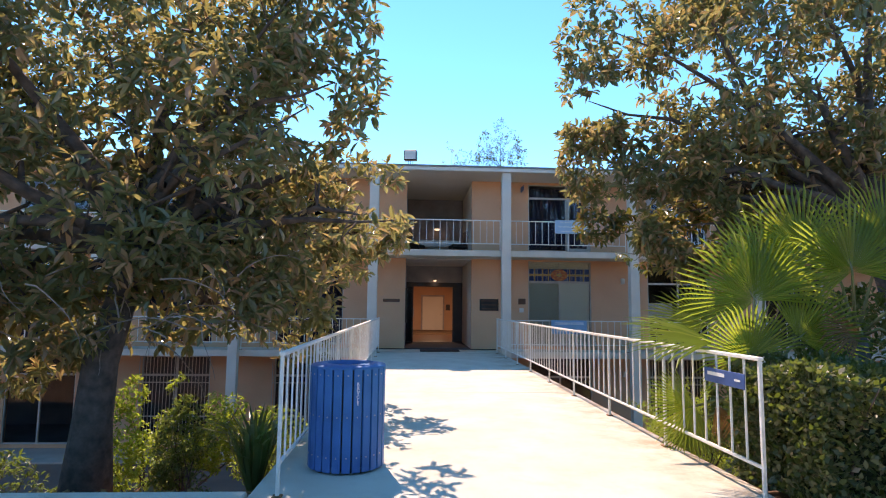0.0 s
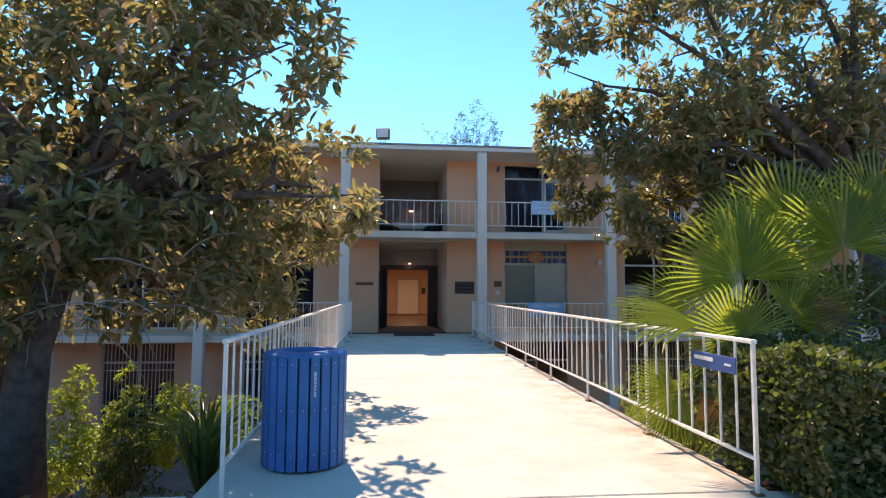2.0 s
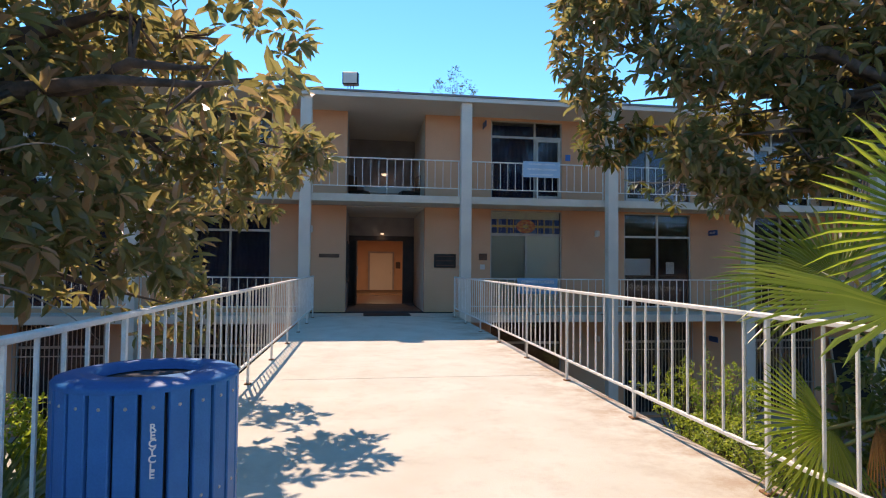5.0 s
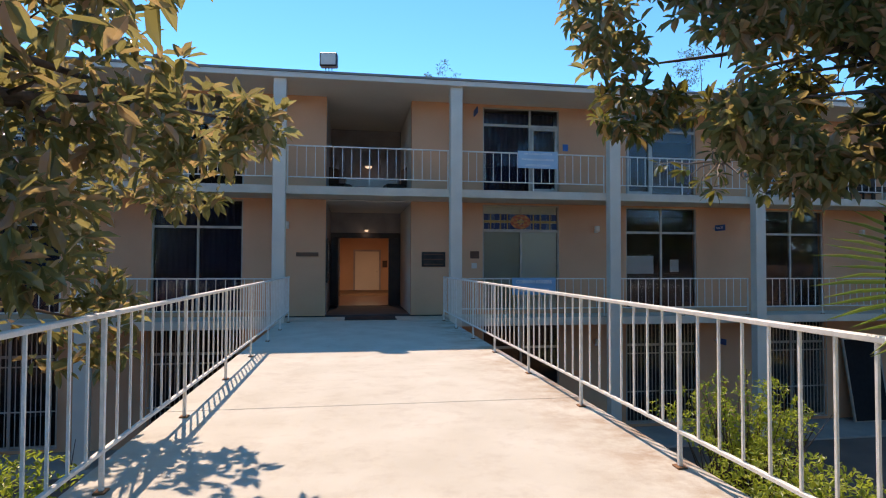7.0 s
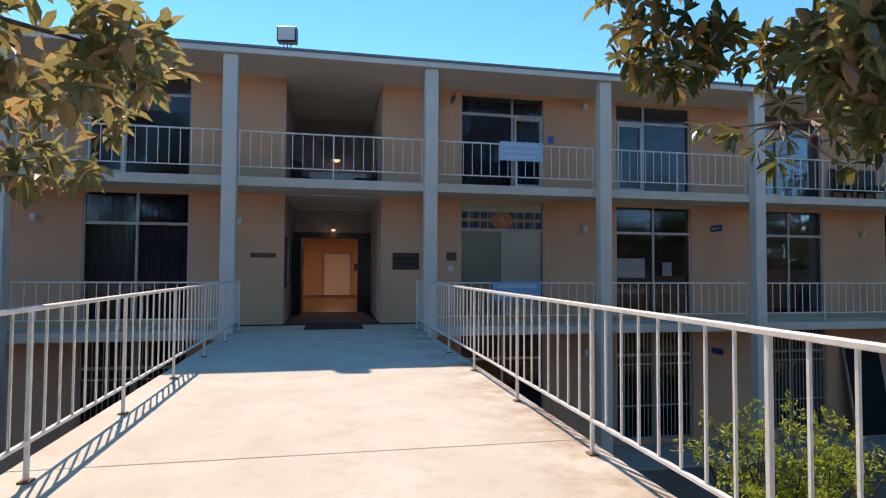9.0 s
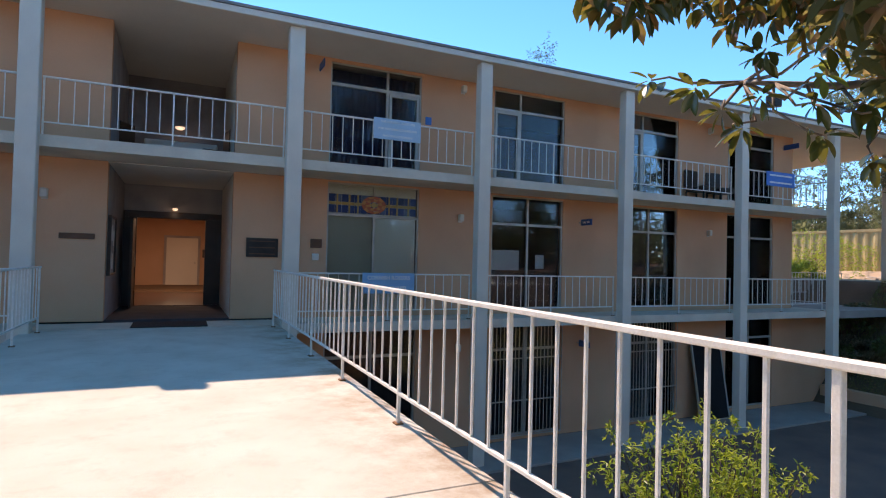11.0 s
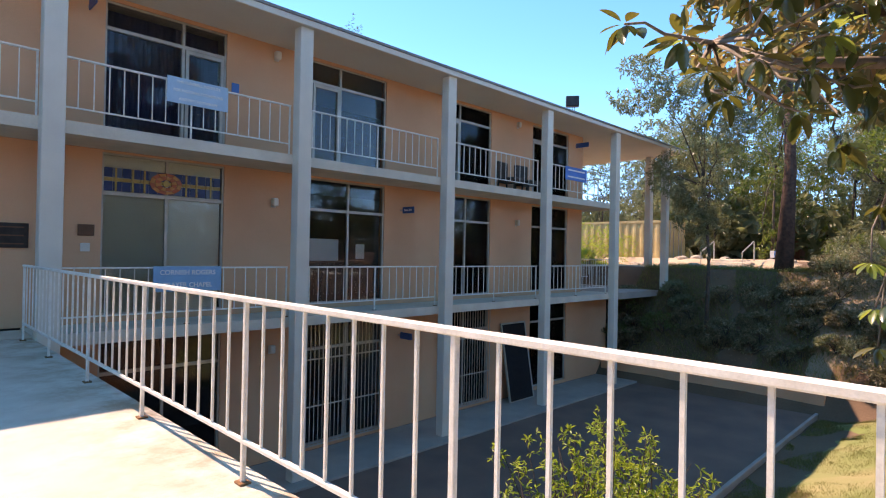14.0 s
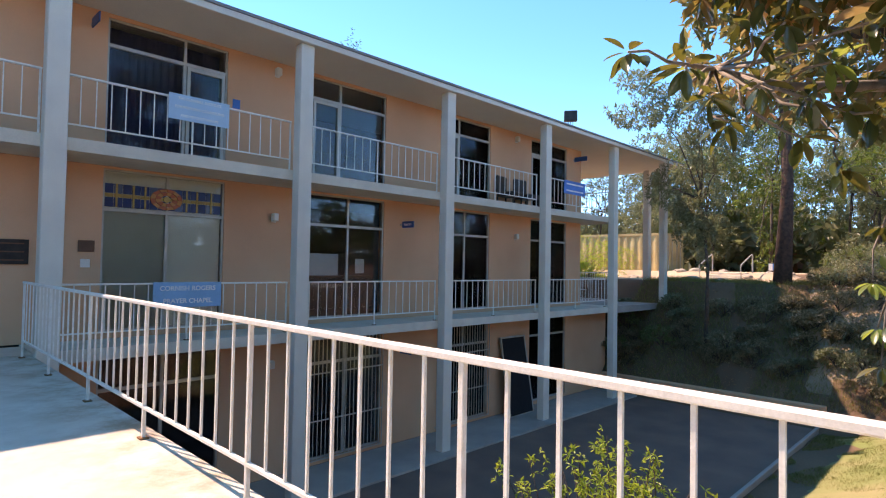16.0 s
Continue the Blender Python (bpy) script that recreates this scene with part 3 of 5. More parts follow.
# ---- plants ----


def leaf_cloud(centres, n, size, spread, mat_shape=(0.42, 0.0), droop=0.2, rosette=1, seed=1):
    """Many single leaves about given (centre, radii) clumps; returns a mesh from arrays."""
    r = random.Random(seed)
    verts, faces = [], []
    weights = [(a * b * c) ** 0.72 for _, (a, b, c) in centres]
    for _ in range(n // rosette):
        (cx, cy, cz), (ra, rb, rc) = r.choices(centres, weights)[0]
        while True:
            u = Vector((r.uniform(-1, 1), r.uniform(-1, 1), r.uniform(-1, 1)))
            if 0.2 < u.length < 1:
                break
        u *= u.length ** -0.45
        p = Vector((cx + u.x * ra, cy + u.y * rb, cz + u.z * rc))
        if noise.noise(p * 1.1) < spread:
            continue
        axis = (u.normalized() + Vector((r.gauss(0, 0.5), r.gauss(0, 0.5), r.gauss(0.2, 0.5)))).normalized()
        for k in range(rosette):
            d = (axis * r.uniform(0.0, 0.9) + Vector((r.gauss(0, 1), r.gauss(0, 1), r.gauss(0, 1) - droop))).normalized()
            L = size * r.uniform(0.6, 1.15)
            W = L * mat_shape[0] * r.uniform(0.8, 1.1)
            s = d.cross(Vector((r.gauss(0, 0.4), r.gauss(0, 0.4), 1))).normalized()
            up = s.cross(d) * L * 0.1
            q = p + d * L * 0.06
            i = len(verts)
            verts += [q, q + d * L * 0.3 + s * W * 0.42 + up, q + d * L * 0.68 + s * W * 0.4 + up, q + d * L - up * 0.6, q + d * L * 0.68 - s * W * 0.4 + up, q + d * L * 0.3 - s * W * 0.42 + up, q + d * L * 0.5 - up * 0.2]
            faces += [(i, i + 1, i + 6, i + 5), (i + 1, i + 2, i + 3, i + 6), (i + 6, i + 3, i + 4, i + 5)]
    me = bpy.data.meshes.new("leaves")
    me.from_pydata(verts, [], faces)
    return me


def limbs(bm, base, ends, r0, seed, fork=0.45, sides=8):
    """Bent limbs from a base point out to the clump centres."""
    r = random.Random(seed)
    for e in ends:
        e = Vector(e)
        b = Vector(base)
        pts, rad = [], []
        m = 6
        bend = Vector((r.gauss(0, 0.25), r.gauss(0, 0.25), r.uniform(0.0, 0.5)))
        for i in range(m + 1):
            f = i / m
            pts.append(b.lerp(e, f) + bend * math.sin(f * math.pi) + Vector((r.gauss(0, 0.05), r.gauss(0, 0.05), r.gauss(0, 0.04))) * (0 < i < m))
            rad.append(r0 * (1 - f) ** 1.2 * 0.7 + 0.007)
        tube(bm, pts, rad, sides)
        for _ in range(5):
            i = r.randint(2, m - 1)
            q = pts[i] + Vector((r.gauss(0, 0.22), r.gauss(0, 0.22), r.gauss(0.05, 0.2)))
            mid = pts[i].lerp(q, 0.5) + Vector((r.gauss(0, 0.1), r.gauss(0, 0.1), r.gauss(0, 0.1)))
            tube(bm, [pts[i], mid, q], [rad[i] * 0.6, rad[i] * 0.4, 0.005], 5)


def tree(name, label, base, trunk, clumps, n, size, mat, r0, seed, spread=-0.1, rosette=6, shape=0.42, category="tree", kind="", limb_mat=None):
    root = thing(name, label, category, base, kind=kind)
    off = Vector(base)
    bm = bmesh.new()
    pts = [Vector(p) for p in trunk]
    rr = [r0 * (1.35 if i == 0 else 1 - 0.35 * i / (len(pts) - 1)) for i in range(len(pts))]
    tube(bm, [p - off for p in pts], rr, 12)
    limbs(bm, pts[-1] - off, [Vector(c) - off for c in dict.fromkeys(c for c, _ in clumps)], r0 * 0.65, seed)
    part("trunk", bm, limb_mat or BARK, root, "", True)
    me = leaf_cloud([(Vector(c) - off, q) for c, q in clumps], n, size, spread, (shape, 0), 0.2, rosette, seed)
    me.materials.append(mat)
    part("crown", me, None, root)
    return root


LEFT = [((-4.6, -10.6, 4.6), (2.5, 2.2, 2.0)), ((-2.9, -11.3, 3.0), (1.2, 1.2, 1.2)), ((-2.4, -9.6, 2.6), (1.0, 1.0, 0.7)),
        ((-1.55, -8.9, 2.4), (0.7, 0.5, 0.3)), ((-1.15, -8.65, 2.5), (0.35, 0.3, 0.2)), ((-6.4, -11.4, 3.4), (1.8, 1.5, 1.7)),
        ((-4.6, -11.3, 1.9), (1.6, 0.9, 0.6)), ((-2.3, -10.2, 1.5), (0.55, 0.7, 0.45)), ((-3.2, -10.6, 5.8), (1.6, 1.4, 1.4)),
        ((-2.0, -11.3, 3.6), (0.75, 0.6, 0.7)), ((-7.2, -9.5, 5.5), (2.4, 2.2, 2.0)), ((-1.6, -10.3, 3.0), (0.65, 0.45, 0.35)),
        ((-2.1, -7.9, 2.3), (0.8, 0.6, 0.5)), ((-1.7, -11.3, 3.9), (0.55, 0.5, 0.5)), ((-2.2, -11.2, 5.0), (1.0, 0.8, 0.9)), ((-1.35, -11.6, 2.35), (0.45, 0.35, 0.25)), ((-1.0, -11.7, 2.28), (0.2, 0.2, 0.12)), ((-3.4, -12.0, 2.3), (1.0, 0.5, 0.7)), ((-5.6, -11.0, 1.7), (1.4, 1.0, 0.6)), ((-3.0, -11.2, 1.5), (0.9, 0.6, 0.5)), ((-4.8, -11.6, 1.25), (1.2, 0.7, 0.5)), ((-6.6, -11.5, 1.9), (1.4, 1.0, 0.8)), ((-2.6, -10.9, 2.0), (0.7, 0.6, 0.6)), ((-2.7, -9.0, 3.2), (0.7, 0.6, 0.6)), ((-3.2, -8.6, 1.5), (0.9, 0.6, 0.7)), ((-2.5, -8.5, 0.9), (0.45, 0.4, 0.45)), ((-2.2, -9.2, 2.2), (0.7, 0.6, 0.5)), ((-4.2, -10.4, 1.2), (1.0, 0.6, 0.6)), ((-6.0, -10.0, 0.9), (1.2, 0.7, 0.7)), ((-6.6, -12.2, 5.0), (1.6, 1.0, 1.3)), ((-5.4, -12.3, 3.4), (1.3, 0.7, 0.9))]
tree("magnolia_tree", "large magnolia tree with glossy dark green and rusty leaves", (-3.95, -11.5, -0.6), [(-4.0, -11.5, -0.8), (-3.97, -11.5, 0.2), (-3.93, -11.5, 0.8), (-3.8, -11.45, 1.4), (-3.8, -11.3, 2.0)], LEFT, 68000, 0.175, MAGNOLIA, 0.2, 3, -0.12)
def bare_twigs(base, n, seed, x, y, z):
    """Pale bare twigs that arch and hang under a crown."""
    root = thing("bare_branch", "pale bare twigs hanging below the magnolia crown", "branch", base)
    r = random.Random(seed)
    for i in range(n):
        p = Vector((r.uniform(*x), r.uniform(*y), r.uniform(*z))) - Vector(base)
        d = Vector((r.gauss(0, 0.8), r.gauss(0, 0.4), r.uniform(0.2, 0.7))).normalized()
        pts = [p]
        for k in range(9):
            d = (d + Vector((r.gauss(0, 0.16), r.gauss(0, 0.16), -0.2 + r.gauss(0, 0.12)))).normalized()
            p = p + d * 0.1
            pts.append(p)
        part("twig", tube(bmesh.new(), pts, [0.009 * (1 - 0.085 * k) for k in range(10)], 5), TWIG, root, "", True)


bare_twigs((-3.8, -11.5, 2.0), 34, 6, (-5.2, -2.6), (-12.2, -11.2), (1.0, 1.7))
RIGHT = [((4.8, -9.6, 5.0), (2.3, 2.0, 1.8)), ((3.3, -9.4, 4.0), (0.9, 0.8, 0.7)), ((3.3, -9.95, 2.35), (0.8, 0.5, 0.35)), ((2.9, -9.85, 2.75), (0.8, 0.6, 0.45)),
         ((6.5, -9.0, 4.2), (1.8, 1.8, 1.6)), ((4.2, -10.4, 3.5), (1.4, 0.8, 0.9)), ((5.2, -9.3, 6.6), (1.8, 1.8, 1.2)), ((1.8, -9.4, 4.5), (0.6, 0.5, 0.6)), ((2.2, -9.4, 5.6), (0.9, 0.8, 0.8)), ((3.2, -9.6, 6.4), (1.0, 0.9, 0.7)), ((7.6, -9.5, 6.4), (2.0, 2.0, 1.8)), ((6.4, -9.8, 8.2), (2.2, 2.0, 1.3)), ((8.6, -10.0, 4.6), (1.6, 1.8, 1.5)), ((2.8, -9.9, 3.2), (0.6, 0.5, 0.4)), ((4.4, -9.8, 2.9), (0.8, 0.5, 0.45)), ((5.6, -8.4, 3.5), (0.9, 0.8, 0.7))]
RIGHT += [c for c in RIGHT if c[0][2] > 4.1] + [((2.9, -9.1, 3.0), (0.7, 0.5, 0.4))] * 2 + [((2.3, -8.6, 3.2), (0.5, 0.4, 0.35)), ((3.7, -9.7, 3.4), (0.9, 0.6, 0.6))]
RIGHT += [((2.05, -8.95, 3.8), (0.6, 0.5, 0.8))] * 3 + [((3.0, -9.3, 3.7), (0.8, 0.6, 0.6)), ((2.75, -9.85, 2.55), (0.6, 0.5, 0.4)), ((3.5, -10.0, 2.3), (0.6, 0.4, 0.35))] * 2
right_tree = tree("magnolia_tree", "magnolia tree with glossy leaves hanging over the bridge railing", (5.9, -10.6, -1.4), [(5.9, -10.6, -1.6), (5.8, -10.4, 0.5), (5.5, -10.1, 2.6)], RIGHT, 70000, 0.17, MAGNOLIA, 0.2, 5, -0.06)


def broad_leaf(verts, faces, p, d, s, length, width):
    """One magnolia leaf with a rounded blade, folded along its midrib and arched."""
    n = s.cross(d)
    k = len(verts)
    steps = ((0.0, 0.08), (0.16, 0.62), (0.36, 0.95), (0.58, 1.0), (0.78, 0.74), (0.92, 0.36))
    for f, w in steps:
        mid = p + d * length * f - n * length * 0.16 * f * f
        edge = n * width * 0.16 * w
        verts += [mid + s * width * 0.5 * w + edge, mid, mid - s * width * 0.5 * w + edge]
    verts.append(p + d * length - n * length * 0.17)
    for a in range(len(steps) - 1):
        i = k + 3 * a
        faces += [(i, i + 3, i + 4, i + 1), (i + 1, i + 4, i + 5, i + 2)]
    i = k + 3 * (len(steps) - 1)
    faces += [(i, i + 6 - 3, i + 1), (i + 1, i + 3, i + 2)]


def overhanging_branch(root, start, tips, seed):
    """A low limb whose twigs end in whorls of broad leaves."""
    r = random.Random(seed)
    off = Vector(root.location)
    main = [Vector(q) - off for q in (start, (4.35, -9.25, 2.45), (3.6, -8.95, 2.33), (3.0, -8.8, 2.3))]
    part("limb", tube(bmesh.new(), main, [0.05, 0.036, 0.022, 0.012], 8), TWIG, root, "", True)
    nodes = [main[a].lerp(main[a + 1], f) for a in range(3) for f in (0.0, 0.35, 0.7)] + [main[3]]
    for t in tips:
        tip = Vector(t) - off
        near = min(nodes, key=lambda q: (q - tip).length + (0.4 if q.x < tip.x else 0))
        bend = near.lerp(tip, 0.5) + Vector((r.gauss(0, 0.04), r.gauss(0, 0.04), r.gauss(-0.03, 0.04)))
        bend2 = near.lerp(tip, 0.8) + Vector((r.gauss(0, 0.025), r.gauss(0, 0.025), r.gauss(-0.03, 0.03)))
        part("twig", tube(bmesh.new(), [near, bend, bend2, tip], [0.011, 0.008, 0.006, 0.005], 6), TWIG, root, "", True)
        for c in (0.7, 1.0):
            axis = (tip - near).normalized()
            centre = bend.lerp(tip, c)
            verts, faces = [], []
            for q in range(7 if c == 1.0 else 2):
                a = q * 2.4 + r.uniform(-0.3, 0.3)
                u = axis.cross(Vector((0.2, 0.1, 1))).normalized()
                w = axis.cross(u)
                d = (axis * r.uniform(0.1, 0.9) + u * math.cos(a) + w * math.sin(a) - Vector((0, 0, r.uniform(0.0, 0.5)))).normalized()
                side = d.cross(Vector((r.gauss(0, 0.3), r.gauss(0, 0.3), 1))).normalized()
                L = r.uniform(0.085, 0.14)
                broad_leaf(verts, faces, centre + d * 0.02, d, side, L, L * r.uniform(0.36, 0.44))
            me = bpy.data.meshes.new("leaf_whorl")
            me.from_pydata(verts, [], faces)
            # a random share of whorls gets the painted sunlit tone
            me.materials.append(SUNLIT_LEAF if r.random() < 0.14 else BROAD)
            for f in me.polygons:
                f.use_smooth = True
            part("leaf_whorl", me, None, root)


WHORLS = [(2.5, -8.63, 2.28), (2.6, -8.83, 2.2), (2.75, -8.87, 2.1), (2.85, -8.91, 2.01),
              (2.82, -9.01, 2.35), (2.8, -9.05, 2.13), (2.66, -9.17, 2.3), (3.18, -9.11, 1.97),
              (2.93, -9.26, 2.2), (3.42, -9.22, 1.85), (3.11, -9.37, 2.02), (2.73, -9.41, 2.25),
              (4.56, -9.23, 1.66), (4.56, -9.18, 1.32), (4.65, -9.19, 1.04), (4.63, -9.21, 0.81),
              (3.05, -9.16, 2.11), (3.27, -9.26, 2.12)]
overhanging_branch(right_tree, (5.5, -10.0, 2.6), WHORLS, 61)
lower = leaf_cloud([(Vector(c) - Vector(right_tree.location), q) for c, q in (((2.8, -9.85, 2.45), (0.55, 0.35, 0.4)), ((3.2, -9.85, 2.8), (0.6, 0.4, 0.45)), ((3.0, -9.85, 2.1), (0.45, 0.3, 0.22)), ((2.35, -9.8, 2.8), (0.32, 0.3, 0.3)), ((3.6, -9.95, 2.4), (0.5, 0.3, 0.4)), ((2.5, -9.8, 3.2), (0.5, 0.4, 0.35)), ((1.9, -9.3, 4.2), (0.45, 0.4, 0.5)))], 5600, 0.16, -0.15, (0.42, 0), 0.2, 6, 62)
lower.materials.append(MAGNOLIA)
part("lower_crown", lower, None, right_tree)
over = leaf_cloud([(Vector(c) - Vector(right_tree.location), q) for c, q in (((2.05, -8.95, 2.68), (0.32, 0.25, 0.25)), ((2.75, -8.95, 2.76), (0.5, 0.3, 0.22)), ((3.4, -9.0, 2.85), (0.45, 0.3, 0.22)))], 1150, 0.15, -0.3, (0.42, 0), 0.3, 6, 63)
over.materials.append(BROAD)
part("upper_leaves", over, None, right_tree)
bare_twigs((3.6, -9.2, 3.2), 16, 16, (3.4, 5.4), (-9.6, -9.0), (2.9, 3.7))


def fan_frond(root, base, hub, way, normal, radius, spread, blades, mat, seed, droop=0.12):
    """A fan palm frond: a stalk and a pleated fan whose blades part half way out and end in points."""
    r = random.Random(seed)
    b, hub = Vector(base), Vector(hub)
    d = Vector(way).normalized()
    n = Vector(normal)
    n = (n - d * n.dot(d)).normalized()
    side = n.cross(d)
    mid = b.lerp(hub, 0.55) + Vector((0, 0, 0.1))
    part("stalk", tube(bmesh.new(), [b, mid, hub, hub + d * radius * 0.14], [0.02, 0.014, 0.011, 0.004], 6), LEAFSTALK, root, "", True)
    verts, faces = [], []
    step = radians(2 * spread) / blades
    for i in range(blades):
        a = -radians(spread) + (i + 0.5) * step
        L = radius * (0.8 + 0.2 * math.cos(a * 0.8)) * r.uniform(0.9, 1.05)
        part_at = r.uniform(0.34, 0.46)

        def spot(f, ang, lift):
            q = d * math.cos(ang) + side * math.sin(ang)
            sag = droop * L * max(0.0, f - 0.35) ** 2
            return hub + q * L * f + n * (lift + 0.1 * L * f * math.sin(ang) ** 2) - Vector((0, 0, sag * 2.2))
        tip_turn = a + r.gauss(0, step * 0.35)
        k = len(verts)
        w = step * 0.5
        verts += [spot(0.02, a, 0), spot(part_at, a - w, 0), spot(part_at, a, 0.35 * w * L), spot(part_at, a + w, 0),
                  spot(0.8, a - w * 0.42, 0), spot(0.8, a, 0.2 * w * L), spot(0.8, a + w * 0.42, 0), spot(1.0, tip_turn, 0)]
        faces += [(k, k + 1, k + 2), (k, k + 2, k + 3), (k + 1, k + 4, k + 5, k + 2), (k + 2, k + 5, k + 6, k + 3), (k + 4, k + 7, k + 5), (k + 5, k + 7, k + 6)]
    me = bpy.data.meshes.new("fan")
    me.from_pydata(verts, [], faces)
    me.materials.append(mat)
    part("fan", me, None, root)


LEAFSTALK = material("palm stalk", (0.16, 0.2, 0.06), (0.2, 0.16, 0.07), 0.5, 6, 60, 0.1)


def fan_palm(base, fronds, label, seed, height):
    root = thing("fan_palm", label, "palm", base)
    bm = tube(bmesh.new(), [(0, 0, -0.4), (0, 0, height * 0.5), (0.02, 0, height)], [0.15, 0.16, 0.09], 10)
    part("trunk", bm, BARK, root, "short shaggy trunk", True)
    for i, (hub, way, normal, radius, spread, dead) in enumerate(fronds):
        fan_frond(root, (0.02, 0, height - 0.06), Vector(hub) - Vector(base), way, normal, radius, spread, max(18, int(spread * 0.4)), DRYLEAF if dead else PALM, seed * 50 + i, 0.3 if dead else 0.12)
    return root


fan_palm((2.5, -12.15, 0.0), [
    ((2.5, -12.2, 1.5), (-0.35, 0.1, 0.95), (-0.35, -1, 0.1), 0.86, 112, 0),
    ((1.95, -12.45, 1.12), (-1, 0.1, 0.14), (0.15, -0.4, 0.92), 0.85, 48, 0),
    ((2.25, -12.5, 0.98), (-0.45, -0.2, 0.85), (-0.3, -0.9, 0.4), 0.62, 100, 0),
    ((2.02, -11.9, 0.45), (-0.95, -0.25, -0.12), (-0.1, -0.85, 0.5), 0.56, 92, 0),
    ((2.1, -11.7, 0.22), (-0.6, -0.3, -0.6), (-0.4, -0.8, 0.3), 0.42, 70, 0),
    ((2.28, -12.4, 0.62), (-0.25, -0.2, -0.8), (-0.2, -1, 0.1), 0.42, 42, 1),
    ((2.2, -12.0, 0.5), (0.2, -0.2, -0.9), (-0.5, -0.8, 0.1), 0.36, 30, 1),
    ((2.75, -12.0, 1.75), (0.3, 0.2, 0.95), (0.0, -1, 0.1), 0.85, 100, 0),
    ((2.85, -12.3, 1.15), (0.75, -0.1, 0.6), (0.2, -0.8, 0.5), 0.7, 80, 0),
    ((2.35, -11.6, 1.25), (-0.5, 0.7, 0.5), (-0.5, -0.5, 0.7), 0.75, 90, 0)],
    "young fan palm with bright green fronds over the railing", 1, 0.5)
fan_palm((3.6, -12.05, 0.2), [
    ((3.5, -12.2, 1.8), (-0.2, 0.0, 1.0), (0.0, -1, 0.25), 0.9, 115, 0),
    ((3.95, -12.1, 2.05), (0.35, 0.1, 0.9), (0.1, -1, 0.2), 0.9, 110, 0),
    ((3.15, -12.0, 2.0), (-0.5, 0.2, 0.85), (-0.2, -1, 0.1), 0.85, 100, 0),
    ((4.2, -12.3, 1.6), (0.9, -0.2, 0.4), (0.2, -0.8, 0.6), 0.8, 95, 0),
    ((3.4, -12.4, 1.2), (-0.95, -0.1, 0.1), (0.0, -0.9, 0.45), 0.5, 48, 1),
    ((3.75, -12.45, 1.15), (0.3, -0.5, -0.3), (0.1, -0.8, 0.5), 0.5, 50, 1),
    ((3.7, -11.7, 1.9), (0.1, 0.8, 0.6), (0.0, -0.6, 0.8), 0.85, 100, 0)],
    "tall fan palm with green and dry fronds behind the hedge", 2, 1.0)


def shrub(name, label, base, clumps, n, size, mat, seed, stems=10, shape=0.5, spread=-0.15, rosette=3):
    root = thing(name, label, "shrub", base)
    off = Vector(base)
    r = random.Random(seed)
    bm = bmesh.new()
    for _ in range(stems):
        c, q = r.choice(clumps)
        e = Vector(c) - off + Vector((r.uniform(-q[0], q[0]), r.uniform(-q[1], q[1]), r.uniform(-0.2, 1) * q[2])) * 0.9
        tube(bm, [Vector((r.gauss(0, 0.06), r.gauss(0, 0.06), -0.05)), e * 0.5 + Vector((r.gauss(0, 0.08), r.gauss(0, 0.08), 0.1)), e], [0.014, 0.009, 0.003], 5)
    part("stem", bm, BARK, root)
    me = leaf_cloud([(Vector(c) - off, q) for c, q in clumps], n, size, spread, (shape, 0), 0.0, rosette, seed)
    me.materials.append(mat)
    part("foliage", me, None, root)
    return root


def hedge():
    root = thing("hedge", "clipped green hedge with small leaves beside the path", "hedge", (4.5, -13.1, 0))
    r = random.Random(11)
    verts, faces = [], []
    x0, x1, y0, y1, z1 = -2.5, 2.5, -0.62, 0.6, 0.98
    for i in range(26000):
        f = r.random()
        if f < 0.5:
            p = Vector((r.uniform(x0, x1), y0 + r.expovariate(14), r.uniform(0.02, z1)))
        elif f < 0.8:
            p = Vector((r.uniform(x0, x1), r.uniform(y0, y1), z1 - r.expovariate(16)))
        else:
            p = Vector((x0 + r.expovariate(14), r.uniform(y0, y1), r.uniform(0.02, z1)))
        p += Vector((noise.noise(p * 2), noise.noise(p * 2 + Vector((9, 0, 0))), noise.noise(p * 2.2 + Vector((0, 7, 0))))) * 0.1
        d = Vector((r.gauss(0, 1), r.gauss(-0.4, 1), r.gauss(0.3, 1))).normalized()
        s = d.cross(Vector((r.gauss(0, 1), r.gauss(0, 1), r.gauss(0, 1)))).normalized()
        L = r.uniform(0.035, 0.075)
        k = len(verts)
        verts += [p, p + d * L * 0.5 + s * L * 0.3, p + d * L, p + d * L * 0.5 - s * L * 0.3]
        faces.append((k, k + 1, k + 2, k + 3))
    me = bpy.data.meshes.new("foliage")
    me.from_pydata(verts, [], faces)
    me.materials.append(CLIPPED)
    part("foliage", me, None, root)
    bm = bmesh.new()
    for i in range(60):
        q = Vector((r.uniform(x0 + 0.2, x1 - 0.2), r.uniform(y0 + 0.25, y1 - 0.25), 0))
        tube(bm, [q, q + Vector((r.gauss(0, 0.1), r.gauss(0, 0.1), 0.5)), q + Vector((r.gauss(0, 0.2), r.gauss(0, 0.2), 0.9))], [0.015, 0.01, 0.004], 5)
    part("stem", bm, BARK, root)
    # added solid box, coloured near black for the shade deep in the hedge
    part("core", box(x0 + 0.22, x1 - 0.2, y0 + 0.22, y1 - 0.2, 0.02, z1 - 0.2), CORE_SHADE, root)


CORE_SHADE = material("painted inner shade", (0.02, 0.03, 0.01), None, 1.0, 12, 60, 0.8)
hedge()
